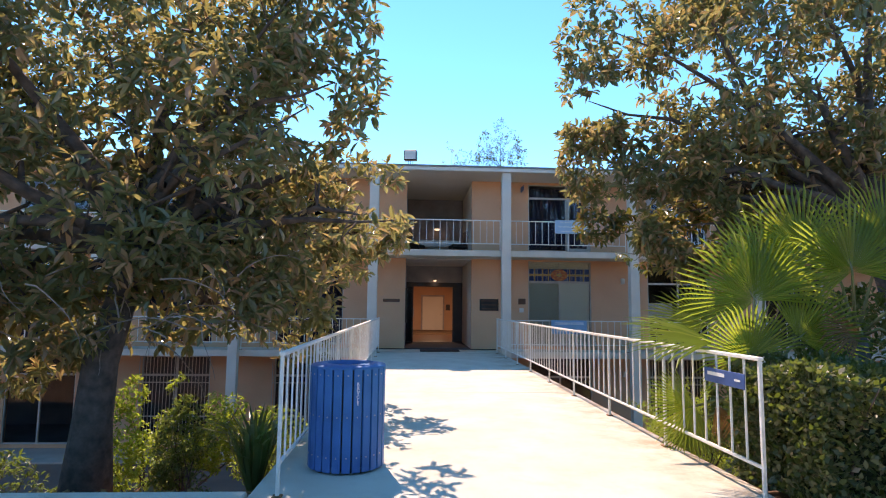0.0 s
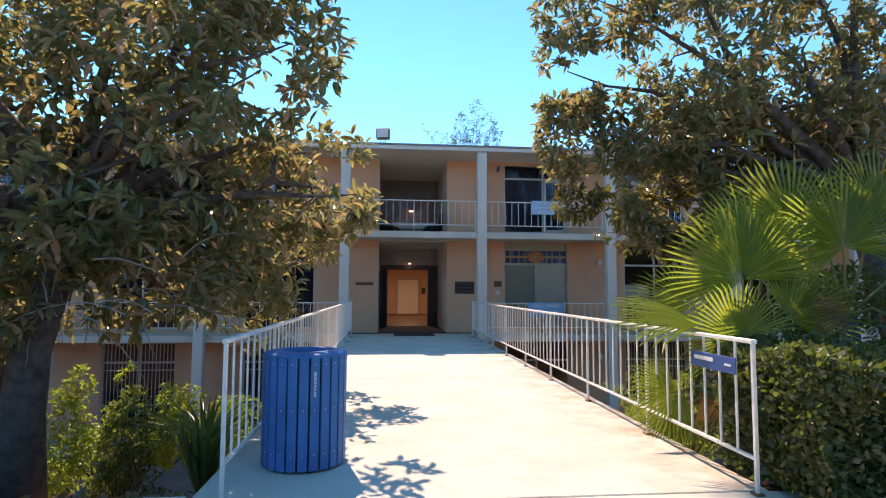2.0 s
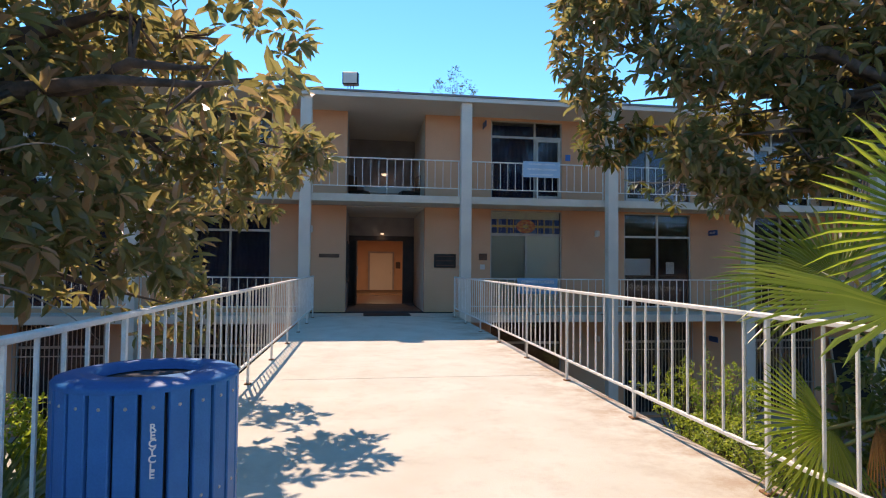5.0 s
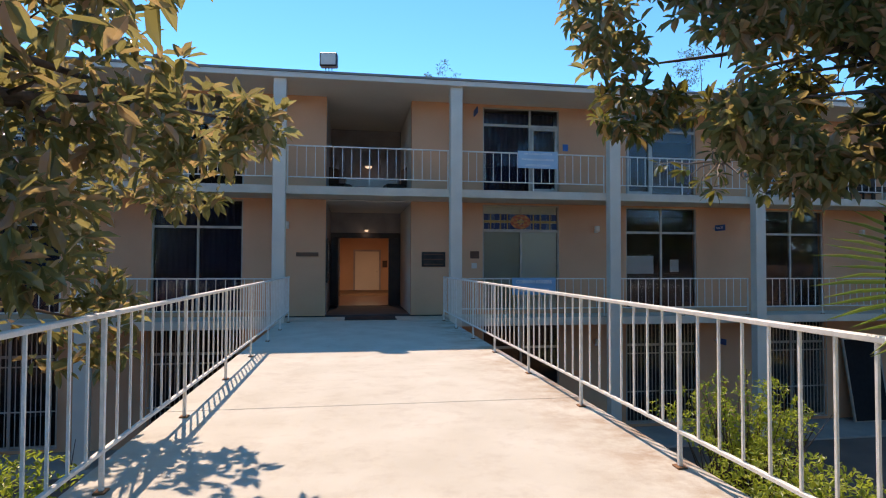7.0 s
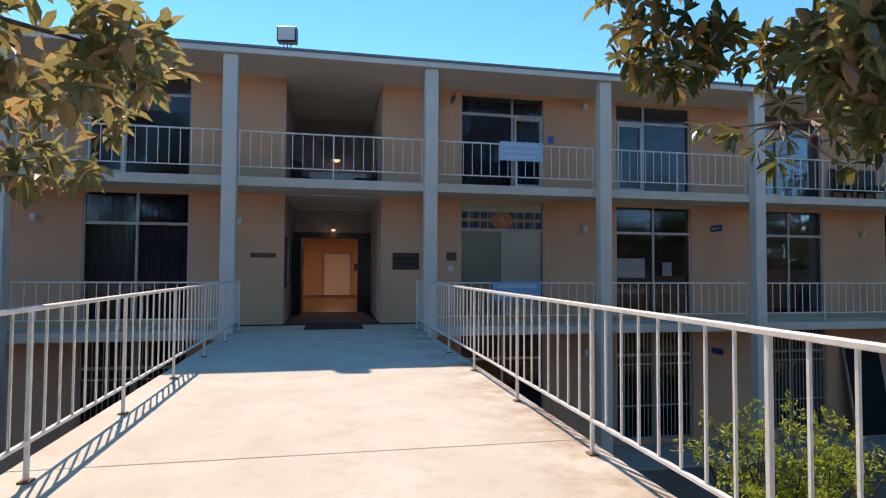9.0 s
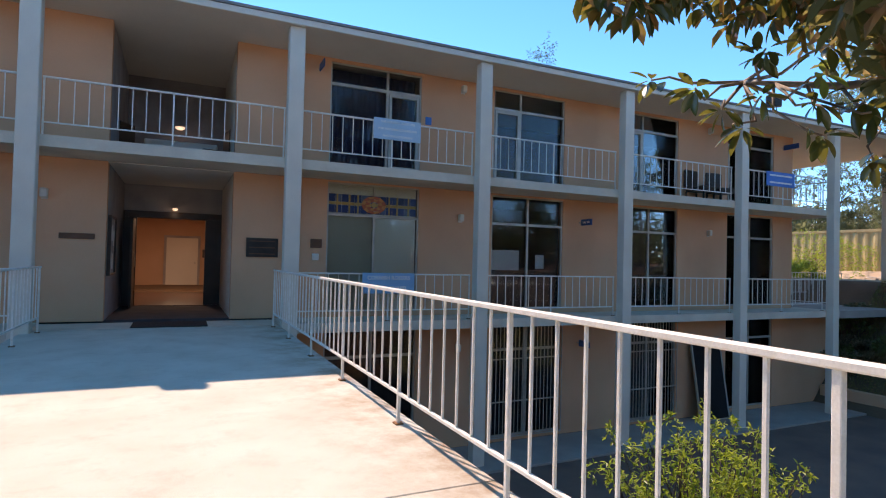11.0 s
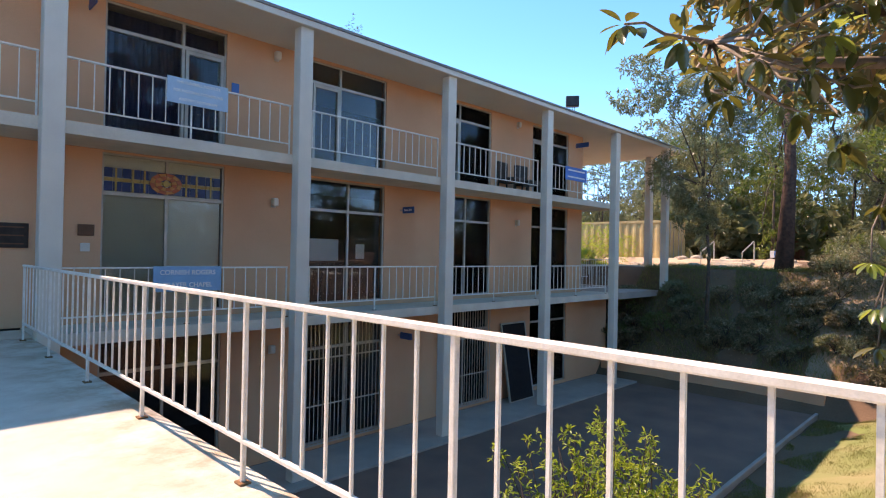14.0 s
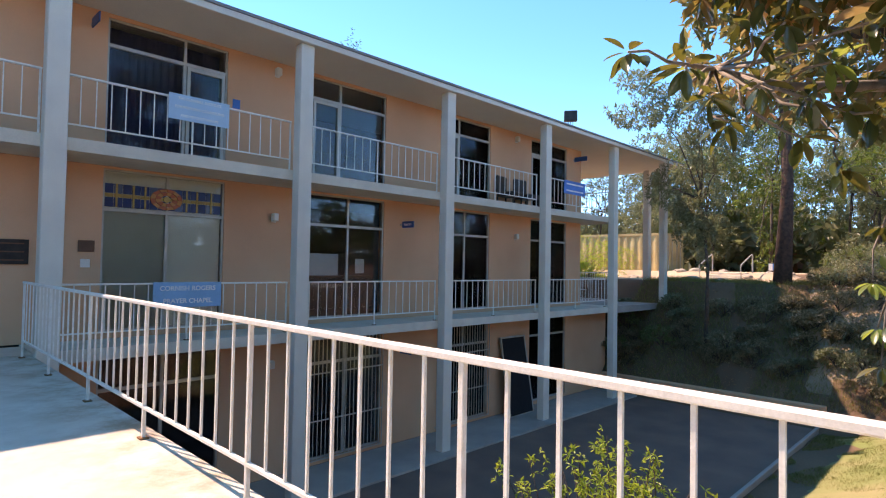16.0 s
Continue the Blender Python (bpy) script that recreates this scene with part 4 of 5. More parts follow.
shrub("lime_bush", "lime green sunlit bush on the slope beside the bridge", (-4.2, -9.4, -1.75), [((-4.85, -9.4, -0.55), (0.5, 0.4, 0.65)), ((-3.7, -9.4, -0.35), (0.55, 0.45, 0.6)), ((-4.2, -9.3, -0.9), (0.9, 0.5, 0.6)), ((-3.3, -9.5, -0.7), (0.4, 0.4, 0.5)), ((-4.6, -9.3, 0.1), (0.16, 0.15, 0.3)), ((-3.9, -9.5, 0.2), (0.15, 0.15, 0.25)), ((-5.2, -9.5, -0.2), (0.2, 0.2, 0.25)), ((-3.2, -9.4, 0.0), (0.18, 0.18, 0.22))], 15000, 0.07, LIME, 21, 26, spread=0.03)
shrub("dark_bush", "dark narrow bush between lime foliage", (-3.55, -10.15, -1.45), [((-3.55, -10.15, -0.35), (0.36, 0.3, 0.62)), ((-3.5, -10.2, -0.9), (0.5, 0.35, 0.5))], 6500, 0.06, HEDGE, 22)
SHRUB = (4.0, -7.75)
shoots = []
for k in range(34):
    a, reach = k * 2.4, 0.25 + 0.024 * k
    for f in (0.35, 0.6, 0.8, 1.0):
        shoots.append(((SHRUB[0] + reach * f * math.cos(a), SHRUB[1] + 0.8 * reach * f * math.sin(a), -1.0 + (0.95 + 0.2 * math.sin(k * 1.7)) * (f - 0.3 * reach * f * f)), (0.07, 0.07, 0.09)))
shrub("green_shrub", "arching light green shrub growing below the bridge", (*SHRUB, -2.2), [((4.0, -7.75, -1.15), (0.7, 0.55, 0.3)), ((3.45, -8.1, -1.2), (0.5, 0.4, 0.3)), ((4.6, -7.5, -1.25), (0.6, 0.5, 0.3)), ((4.05, -7.7, -0.05), (0.07, 0.07, 0.3)), ((3.85, -7.9, -0.1), (0.06, 0.06, 0.25))] + shoots, 12500, 0.05, LIME, 23, 110, 0.42, -0.25)
shrub("green_shrub", "low green shrub at the bridge edge", (2.7, -10.6, -0.75), [((2.6, -10.6, -0.2), (0.5, 0.6, 0.25)), ((3.0, -9.7, -0.4), (0.6, 0.8, 0.3))], 3500, 0.05, LIME, 24)
shrub("green_shrub", "low dark groundcover under the palm", (2.9, -12.2, -0.1), [((2.5, -12.2, 0.1), (0.4, 0.7, 0.2)), ((3.3, -12.2, 0.15), (0.8, 0.5, 0.25))], 4000, 0.045, HEDGE, 25)
shrub("green_shrub", "leafy shrub on the slope beside the bridge", (-2.6, -8.6, -1.9), [((-2.8, -8.8, -0.7), (0.6, 0.8, 0.6)), ((-2.6, -9.6, -0.5), (0.4, 0.6, 0.5))], 5000, 0.06, LIME, 26)


def strap_plant(base, seed):
    """A clump of long strap leaves."""
    r = random.Random(seed)
    root = thing("strap_leaf_plant", "dark green strap leaved plant beside the railing", "plant", base)
    verts, faces = [], []
    for i in range(90):
        a = r.uniform(0, math.tau)
        out = Vector((math.cos(a), math.sin(a), 0))
        s = Vector((-math.sin(a), math.cos(a), 0)) * 0.018
        L, lean = r.uniform(0.5, 1.0), r.uniform(0.2, 0.8)
        pts = [out * 0.05, out * L * lean * 0.4 + Vector((0, 0, L * 0.6)), out * L * lean + Vector((0, 0, L * (0.95 - 0.3 * lean)))]
        k = len(verts)
        verts += [pts[0] - s, pts[0] + s, pts[1] - s, pts[1] + s, pts[2]]
        faces += [(k, k + 1, k + 3, k + 2), (k + 2, k + 3, k + 4)]
    me = bpy.data.meshes.new("leaves")
    me.from_pydata(verts, [], faces)
    me.materials.append(HEDGE)
    part("leaves", me, None, root)


strap_plant((-2.25, -11.9, -0.35), 1)
strap_plant((-2.5, -11.0, -0.6), 2)
tagged(part("kerb", box(-12, -1.99, -13.24, -13.08, -0.2, 0.03, 0.01), SLABEDGE), "low pale concrete kerb at the planting bed", "kerb", kind="structure")

# ---- things on the building ----


def text(body, size, mat, parent, m, name="lettering", thick=0.002):
    c = bpy.data.curves.new(name, "FONT")
    c.body, c.size, c.align_x, c.align_y, c.extrude = body, size, "CENTER", "CENTER", thick
    c.offset = size * 0.025
    tmp = bpy.data.objects.new(name, c)
    scene.collection.objects.link(tmp)
    me = bpy.data.meshes.new_from_object(tmp.evaluated_get(bpy.context.evaluated_depsgraph_get()))
    bpy.data.objects.remove(tmp)
    me.materials.clear()
    me.materials.append(mat)
    ob = part(name, me, None, parent)
    ob.matrix_local = m
    return ob


def board(name, label, category, x0, x1, y, z0, z1, mat, thick=0.02, lines=(), size=0.1, ink=None, group=""):
    root = thing(name, label, category, ((x0 + x1) / 2, y, (z0 + z1) / 2), group)
    w, h = (x1 - x0) / 2, (z1 - z0) / 2
    part("panel", box(-w, w, -thick / 2, thick / 2, -h, h, 0.003), mat, root)
    for i, line in enumerate(lines):
        f = h - (i + 0.5) * 2 * h / len(lines)
        if line.startswith("="):
            part("print", box(-w * 0.8, w * 0.8, -thick / 2 - 0.003, -thick / 2 + 0.001, f - size / 3, f + size / 3), ink or WHITEPRINT, root)
        else:
            text(line, size, ink or WHITEPRINT, root, pose(0, -thick / 2 - 0.003, f, 90))
    return root


board("banner", "pale blue banner with white lettering on the upper railing", "banner", 3.71, 4.74, 0.05, 3.74, 4.17, BANNER, 0.012, ("THE CLINEBELL INSTITUTE", "FOR PASTORAL COUNSELING", "AND PSYCHOTHERAPY"), 0.062)
board("banner", "blue banner with white lettering on the gallery railing", "banner", 3.56, 4.68, 0.05, 0.6, 1.02, SKYBLUE, 0.012, ("CORNISH ROGERS", "PRAYER CHAPEL"), 0.11)
board("sign", "bright blue sign with white lettering on the railing", "sign", 15.6, 16.85, 0.05, 3.72, 4.14, BRIGHTBLUE, 0.02, ("=", "="), 0.07)
board("plaque", "dark bronze plaque on the entrance wall", "plaque", 1.44, 2.06, WALL - 0.02, 1.28, 1.665, BRONZE, 0.03, ("=", "=", "="), 0.03, COPPER)
board("plaque", "small brown plaque on the stucco wall", "plaque", 2.72, 2.96, WALL - 0.015, 1.5, 1.69, COPPER, 0.02)
board("notice", "small pale notice under the plaque", "notice", 2.76, 2.9, WALL - 0.012, 1.24, 1.38, SOFFIT, 0.015)
board("name_strip", "long brown metal name strip on the wall", "plaque", -1.72, -1.17, WALL - 0.015, 1.53, 1.63, COPPER, 0.02)
board("sign", "small square blue sign on upper wall", "sign", 5.27, 5.42, WALL - 0.012, 4.42, 4.6, BRIGHTBLUE, 0.015)


def blade_sign(x, z, w, label, body="", h=0.16):
    root = thing("blade_sign", label, "sign", (x, WALL - 0.3, z))
    part("panel", box(-0.012, 0.012, -w / 2, w / 2, -h / 2, h / 2, 0.003), SIGNBLUE, root)
    part("bracket", box(-0.006, 0.006, w / 2, 0.3, -0.02, 0.02), ALU, root)
    if body:
        for s in (-1, 1):
            text(body, 0.075, WHITEPRINT, root, pose(s * 0.014, 0, 0, 90, 0, 90 * s), thick=0.001)


blade_sign(9.72, 2.38, 0.42, "blue suite sign projecting from the wall", "Suite 201")
blade_sign(2.8, 5.3, 0.42, "blue blade sign projecting from the upper wall")
blade_sign(17.8, 5.2, 0.5, "dark blue blade sign under the soffit")
blade_sign(9.72, -0.75, 0.42, "blue sign beside the ground floor window")


def wall_lamp(x, z):
    root = thing("wall_lamp", "small beige wall lamp on stucco", "lamp", (x, WALL, z), "wall lamps")
    part("back_plate", box(-0.05, 0.05, -0.02, -0.0, -0.09, 0.09, 0.004), SOFFIT, root)
    part("shade", box(-0.06, 0.06, -0.13, -0.021, -0.07, 0.1, 0.02), SOFFIT, root)


for x in (6.22, 14.47, -1.95, 10.3, -6.0):
    for z in (2.3, 5.35):
        if not (x == -1.95 and z > 3) and x != 10.3:
            wall_lamp(x, z)
wall_lamp(6.22, -0.75)


def flood_lamp(x, y, z, turn, group="roof flood lamps"):
    root = thing("flood_lamp", "square roof flood lamp on a bracket", "lamp", (x, y, z), group)
    root.rotation_euler.z = radians(turn)
    for s in (-0.07, 0.0, 0.07):
        part("bracket", tube(bmesh.new(), [(s, 0.02, 0), (s, 0.02, 0.16)], [0.01, 0.01], 6), BRONZE, root)
    part("housing", box(-0.2, 0.2, -0.09, 0.12, 0.14, 0.46, 0.02), BRONZE, root)
    part("lens", box(-0.17, 0.17, -0.1, -0.088, 0.17, 0.43), SOFFIT, root, "pale lamp glass")


recycling_bin()
flood_lamp(-0.9, -0.22, 5.76, -8)
flood_lamp(15.45, -0.25, 5.76, 125)

case = thing("display_case", "dark framed notice case with pale papers on the recess wall", "notice case", (-1.0, 1.85, 1.43))
part("back", box(0.002, 0.03, -0.45, 0.45, -0.53, 0.53), GREYPAINT, case)
for ya, yb, za, zb in ((-0.49, -0.45, -0.57, 0.57), (0.45, 0.49, -0.57, 0.57), (-0.45, 0.45, 0.53, 0.57), (-0.45, 0.45, -0.57, -0.53)):
    part("frame", box(0.002, 0.06, ya, yb, za, zb, 0.004), DARKWOOD, case)
for ya, za in ((-0.38, 0.05), (-0.1, 0.1), (0.16, 0.0), (-0.36, -0.42), (0.02, -0.45)):
    part("paper", box(0.03, 0.034, ya, ya + 0.22, za, za + 0.3), PAPER, case)

mat_root = thing("door_mat", "black rubber mat before the entrance", "mat", (0.12, 0.55, 0.012))
part("pad", box(-0.62, 0.62, -0.42, 0.42, 0, 0.014, 0.004), RUBBER, mat_root)


def oval_fitting(x, y, z, w):
    root = thing("oval_fitting", "white oval fitting with a warm glow", "lamp", (x, y, z))
    g = bpy.data.materials.new("lit glass")
    g.use_nodes = True
    g.node_tree.nodes["Principled BSDF"].inputs["Emission Color"].default_value = (1, 0.75, 0.5, 1)
    g.node_tree.nodes["Principled BSDF"].inputs["Emission Strength"].default_value = 0.22
    part("diffuser", tube(bmesh.new(), [(0, 0, -0.07), (0, 0, -0.04), (0, 0, -0.01)], [w * 0.6, w, w], 20), g, root)
    part("base", tube(bmesh.new(), [(0, 0, -0.01), (0, 0, 0)], [w * 1.05, w * 1.05], 20), SOFFIT, root)


oval_fitting(0.2, 8.0, 2.7, 0.2)
oval_fitting(0.15, 4.3, 4.4, 0.11)
# this glowing disc stands in for a pale metal door closer
oval_fitting(0.1, 4.36, 2.42, 0.06)
# first point light is added fill at the header; second serves the lounge light
for lx, ly, lz, power in ((0.1, 4.2, 2.28, 0.15), (0.15, 4.15, 4.25, 0.2)):
    rl = new("recess_fill", bpy.data.lights.new("recess_fill", "POINT"))
    rl.data.energy, rl.data.shadow_soft_size, rl.data.color, rl.location = power, 0.08, (1.0, 0.85, 0.65), (lx, ly, lz)
hall = new("hall_lamp", bpy.data.lights.new("hall_lamp", "AREA"))
hall.data.energy, hall.data.size, hall.data.color = 17, 0.5, (1.0, 0.8, 0.58)
hall.location = (0.2, 8.0, 2.6)


def cabinet():
    root = thing("bench", "low tan upholstered bench in the upper lounge", "bench", (0.2, 3.1, 3.16))
    part("base", box(-0.72, 0.72, -0.25, 0.3, 0.0, 0.38, 0.01), TANWOOD, root)
    part("cushion", box(-0.74, 0.74, -0.28, 0.3, 0.381, 0.62, 0.03), SOFFIT, root, "pale cushion")
    part("backrest", box(-0.74, 0.74, 0.3, 0.42, 0.2, 0.68, 0.03), TANWOOD, root)


TANWOOD = material("light brown wood", (0.3, 0.19, 0.12), (0.24, 0.15, 0.09), 0.6, 3, 40, 0.1)
cabinet()


def lounge_chair(x, y, z, turn):
    root = thing("lounge_chair", "dark lounge chair behind the upper railing", "chair", (x, y, z), "lounge chairs")
    root.rotation_euler.z = radians(turn)
    part("seat", box(-0.3, 0.3, -0.3, 0.3, 0.3, 0.44, 0.03), DARKWOOD, root)
    part("backrest", box(-0.3, 0.3, 0.26, 0.36, 0.44, 0.95, 0.03), DARKWOOD, root)
    for sx in (-0.26, 0.26):
        for sy in (-0.25, 0.28):
            part("leg", box(sx - 0.02, sx + 0.02, sy - 0.02, sy + 0.02, 0, 0.3), DARKWOOD, root)


lounge_chair(0.85, 2.7, 3.16, -80)
lounge_chair(-0.65, 2.9, 3.16, 60)
lounge_chair(13.75, 0.75, 3.16, 10)
lounge_chair(14.6, 0.75, 3.16, -5)


def stained_glass():
    """A leaded band of coloured glass in the transom of the chapel window."""
    root = thing("stained_glass", "stained glass band with a red sun among blue panes", "stained glass", (4.1, WALL + 0.045, 2.485))
    r = random.Random(4)
    cols = {"blue": (0.025, 0.05, 0.15), "pale": (0.1, 0.15, 0.24), "gold": (0.5, 0.34, 0.11), "red": (0.52, 0.14, 0.07), "orange": (0.62, 0.27, 0.1)}
    mats = {k: material(k + " glass", v, None, 0.25, 9, 40, 0.1) for k, v in cols.items()}
    n = 14
    w = 2.02 / n
    for i in range(n):
        x = -1.01 + i * w
        for z0, z1, c in ((-0.2, -0.035, r.choice(("blue", "blue", "pale"))), (-0.03, 0.03, "gold"), (0.035, 0.2, r.choice(("blue", "blue", "pale")))):
            part("pane", box(x + 0.004, x + w - 0.004, -0.004, 0.004, z0, z1), mats[c], root)
    for i in range(12):
        a0, a1 = i * math.tau / 12, (i + 0.97) * math.tau / 12
        for r0, r1, c in ((0.07, 0.135, "red" if i % 2 else "orange"), (0.14, 0.195, "orange" if i % 2 else "red")):
            bm = bmesh.new()
            f, k = [[bm.verts.new((q * math.cos(a) * 1.45, y, q * math.sin(a))) for q, a in ((r0, a0), (r1, a0), (r1, a1), (r0, a1))] for y in (-0.022, -0.008)]
            bm.faces.new(f)
            bm.faces.new(k[::-1])
            for j in range(4):
                bm.faces.new((f[j], k[j], k[(j + 1) % 4], f[(j + 1) % 4]))
            bmesh.ops.recalc_face_normals(bm, faces=bm.faces[:])
            part("pane", bm, mats[c], root)
    part("pane", tube(bmesh.new(), [(0, -0.03, 0), (0, -0.006, 0)], [0.058, 0.058], 16), mats["gold"], root)
    for x in (-0.82, -0.55, -0.36, 0.36, 0.55, 0.82):
        part("lead", box(x - 0.016, x + 0.016, -0.012, 0.006, -0.2, 0.2), mats["gold"], root, "gold glass bar")


stained_glass()
chapel = thing("window_blind", "pale panel and blinds behind the chapel window", "blind", (4.1, WALL + 0.085, 0.14))
part("left_drape", box(-1.0, 0.0, 0, 0.02, 0, 2.1), BLINDS_GREY, chapel, "grey green drape")
part("right_blind", box(0.02, 1.02, 0.005, 0.02, 0, 2.1), BLINDS, chapel, "pale green blind")
part("top_panel", box(-1.02, 1.02, 0.0, 0.02, 2.13, 2.77), BLINDS, chapel, "beige top panel")

# navy cloth colour carries the dark reflection seen on the panes
CURTAIN = material("reflection navy curtain", (0.06, 0.062, 0.13), (0.045, 0.048, 0.1), 0.95, 2, 30, 0.1)


def curtain(x0, x1, z0, z1, mat, label):
    """Hanging folds right behind a window."""
    root = thing("curtain", label, "curtain", ((x0 + x1) / 2, WALL + 0.3, z0))
    bm = bmesh.new()
    n = 60
    a = []
    for i in range(n + 1):
        x = -(x1 - x0) / 2 + (x1 - x0) * i / n
        y = 0.012 * math.sin(i * 1.6) + 0.01 * math.sin(i * 0.7)
        a.append((bm.verts.new((x, y, 0)), bm.verts.new((x, y, z1 - z0))))
    for (p0, p1), (q0, q1) in zip(a, a[1:]):
        bm.faces.new((p0, q0, q1, p1))
    bmesh.ops.solidify(bm, geom=bm.faces[:], thickness=0.004)
    part("cloth", bm, mat, root)


for a in COLS[:5]:
    curtain(a + 1.1, a + 3.15, 0.1, 2.85, CURTAIN, "dark closed curtain behind the window")
curtain(3.1, 5.12, 3.3, 5.45, CURTAIN, "closed curtain coloured like the dark blue reflection in the upper window")
cards = thing("display_card", "white cards standing behind the window glass", "card", (8.4, WALL + 0.25, 1.1))
# wide board added to give the pale reflection low in the glass
part("card", box(-1.26, -0.36, 0, 0.012, 0.0, 0.5, 0.004), PAPER, cards, "white board standing in for a pale reflection")
part("card", box(0.16, 0.42, 0.03, 0.04, 0.05, 0.4), PAPER, cards)
part("stand", box(-1.28, 0.5, -0.1, 0.3, -0.96, 0.0), DARKWOOD, cards)


def grille(x0, x1, z0, z1):
    """Security bars in front of a ground floor window."""
    root = thing("window_grille", "dark vertical security bars over a ground floor window", "grille", ((x0 + x1) / 2, WALL - 0.06, z0), "window grilles")
    w, h = (x1 - x0) / 2, z1 - z0
    bar = shared(box(-0.008, 0.008, -0.008, 0.008, 0.02, h - 0.02), ALU, "bar")
    n = round(2 * w / 0.11)
    for i in range(n + 1):
        o = part("bar", bar, None, root)
        o.location.x = -w + 2 * w * i / n
    for z in (0.01, h * 0.32, h * 0.7, h - 0.01):
        part("cross_bar", box(-w, w, -0.012, 0.012, z - 0.014, z + 0.014), ALU, root)
    for s in (-w, w):
        part("stay", box(s - 0.012, s + 0.012, 0.013, 0.09, h - 0.03, h - 0.005), ALU, root)
        part("stay", box(s - 0.012, s + 0.012, 0.013, 0.09, 0.0, 0.025), ALU, root)


for i in (7, 8, 4, 3):
    a = COLS[i]
    grille(a + 1.05, a + 3.2, YARD + 0.15, -0.25)
panel = thing("leaning_panel", "dark framed panel leaning against the wall", "panel", (14.3, WALL - 0.5, YARD + 0.05))
panel.rotation_euler = (radians(-10), 0, 0)
part("board", box(-0.55, 0.55, 0, 0.03, 0.03, 2.3), RUBBER, panel)
for xa, xb, za, zb in ((-0.6, -0.55, 0, 2.35), (0.55, 0.6, 0, 2.35), (-0.55, 0.55, 0, 0.03), (-0.55, 0.55, 2.3, 2.35)):
    part("frame", box(xa, xb, -0.01, 0.04, za, zb), ALU, panel)

arrow = thing("direction_sign", "narrow blue direction sign fixed to the bridge railing", "sign", (1.8, -12.86, 0.85))
part("panel", box(-0.01, 0.0, -0.3, 0.3, -0.06, 0.06, 0.002), ARROWBLUE, arrow)
part("print", box(-0.014, -0.009, -0.02, 0.24, 0.0, 0.03), WHITEPRINT, arrow)
bm = bmesh.new()
bx(bm, -0.014, -0.009, -0.25, -0.17, -0.008, 0.008)
part("arrow", bm, WHITEPRINT, arrow)

# ---- far end: breezeway, container, steps, woods ----
low_fence = railing("low_fence", "thin tan metal fence beyond the breezeway", (18.7, 3.4), (25.0, 3.4), [0, 0.25, 0.5, 0.75, 1], 0.3, 0.9, 0.12, 0, "far fence")
tagged(part("landing", box(18.6, 22.9, 0.0, 9.0, -0.2, 0.03), FLOORGREY), "grey concrete landing of the breezeway", "floor", kind="structure")


def container():
    root = thing("shipping_container", "tan corrugated steel shipping container", "container", (31.6, 6.2, 0.75))
    bm = bmesh.new()
    n, L = 56, 6.06
    pts = []
    for i in range(n + 1):
        y = -L / 2 + L * i / n
        pts.append((-1.22 + (0.04 if (i // 2) % 2 else 0.0), y))
    vs = [(bm.verts.new((x, y, 0.12)), bm.verts.new((x, y, 2.5))) for x, y in pts]
    for (a, b), (c, d) in zip(vs, vs[1:]):
        bm.faces.new((a, c, d, b))
    part("corrugated_side", bm, YELLOWSTEEL, root)
    part("body", box(-1.17, 1.22, -L / 2 + 0.06, L / 2, 0.1, 2.52), YELLOWSTEEL, root)
    for z in (0.0, 2.46):
        part("rail", box(-1.24, 1.24, -L / 2, L / 2, z, z + 0.13), YELLOWSTEEL, root)
    for x in (-1.24, 1.1):
        part("corner_post", box(x, x + 0.14, -L / 2 - 0.01, -L / 2 + 0.14, 0, 2.59), YELLOWSTEEL, root)
    for i in range(2):
        d = part("door", box(-1.09 + 1.1 * i, -0.01 + 1.1 * i, -L / 2 + 0.0, -L / 2 + 0.06, 0.14, 2.44, 0.01), YELLOWSTEEL, root)
        for k in (0.3, 0.75):
            part("lock_rod", tube(bmesh.new(), [(-1.09 + 1.1 * i + k, -L / 2 - 0.03, 0.1), (-1.09 + 1.1 * i + k, -L / 2 - 0.03, 2.48)], [0.018, 0.018], 6), ALU, d)


container()


def far_steps():
    root = thing("garden_steps", "pale concrete garden steps with two metal handrails", "steps", (26.3, -1.0, 0.85))
    for i in range(4):
        part("step", box(0.35 * i, 0.35 * i + 0.4, -0.75, 0.75, -0.1, 0.1 + 0.11 * i, 0.01), SLABEDGE, root)
    for y in (-0.85, 0.85):
        part("handrail", tube(bmesh.new(), [(0, y, -0.1), (0, y, 0.75), (1.5, y, 1.25), (1.6, y, 1.2), (1.6, y, 0.2)], [0.03] * 5, 8), ALU, root)


far_steps()
far_sign = thing("direction_sign", "blue sign board on two posts beyond the bank", "sign", (27.3, -3.1, 0.85))
part("panel", box(-0.02, 0.02, -0.42, 0.3, 0.55, 0.85, 0.004), BRIGHTBLUE, far_sign)
part("print", box(-0.024, -0.019, -0.1, 0.2, 0.66, 0.74), WHITEPRINT, far_sign)
part("patch", box(-0.024, -0.019, 0.3, 0.45, 0.55, 0.85), WHITEPRINT, far_sign)
for y in (-0.35, 0.25):
    part("post", box(-0.02, 0.02, y - 0.02, y + 0.02, -0.2, 0.56), BRONZE, far_sign)


def boulder(x, y, s, seed):
    bm = bmesh.new()
    bmesh.ops.create_icosphere(bm, subdivisions=2, radius=s)
    for v in bm.verts:
        v.co *= 1 + 0.3 * noise.noise(v.co * 2 / s + Vector((seed, 0, 0)))
        v.co.z *= 0.6
    ob = part("boulder", bm, STONE, None)
    ob.location = (x, y, lie(x, y) + s * 0.15)
    tagged(ob, "pale rough garden boulder on sandy soil", "boulder", "boulders")


rr = random.Random(5)
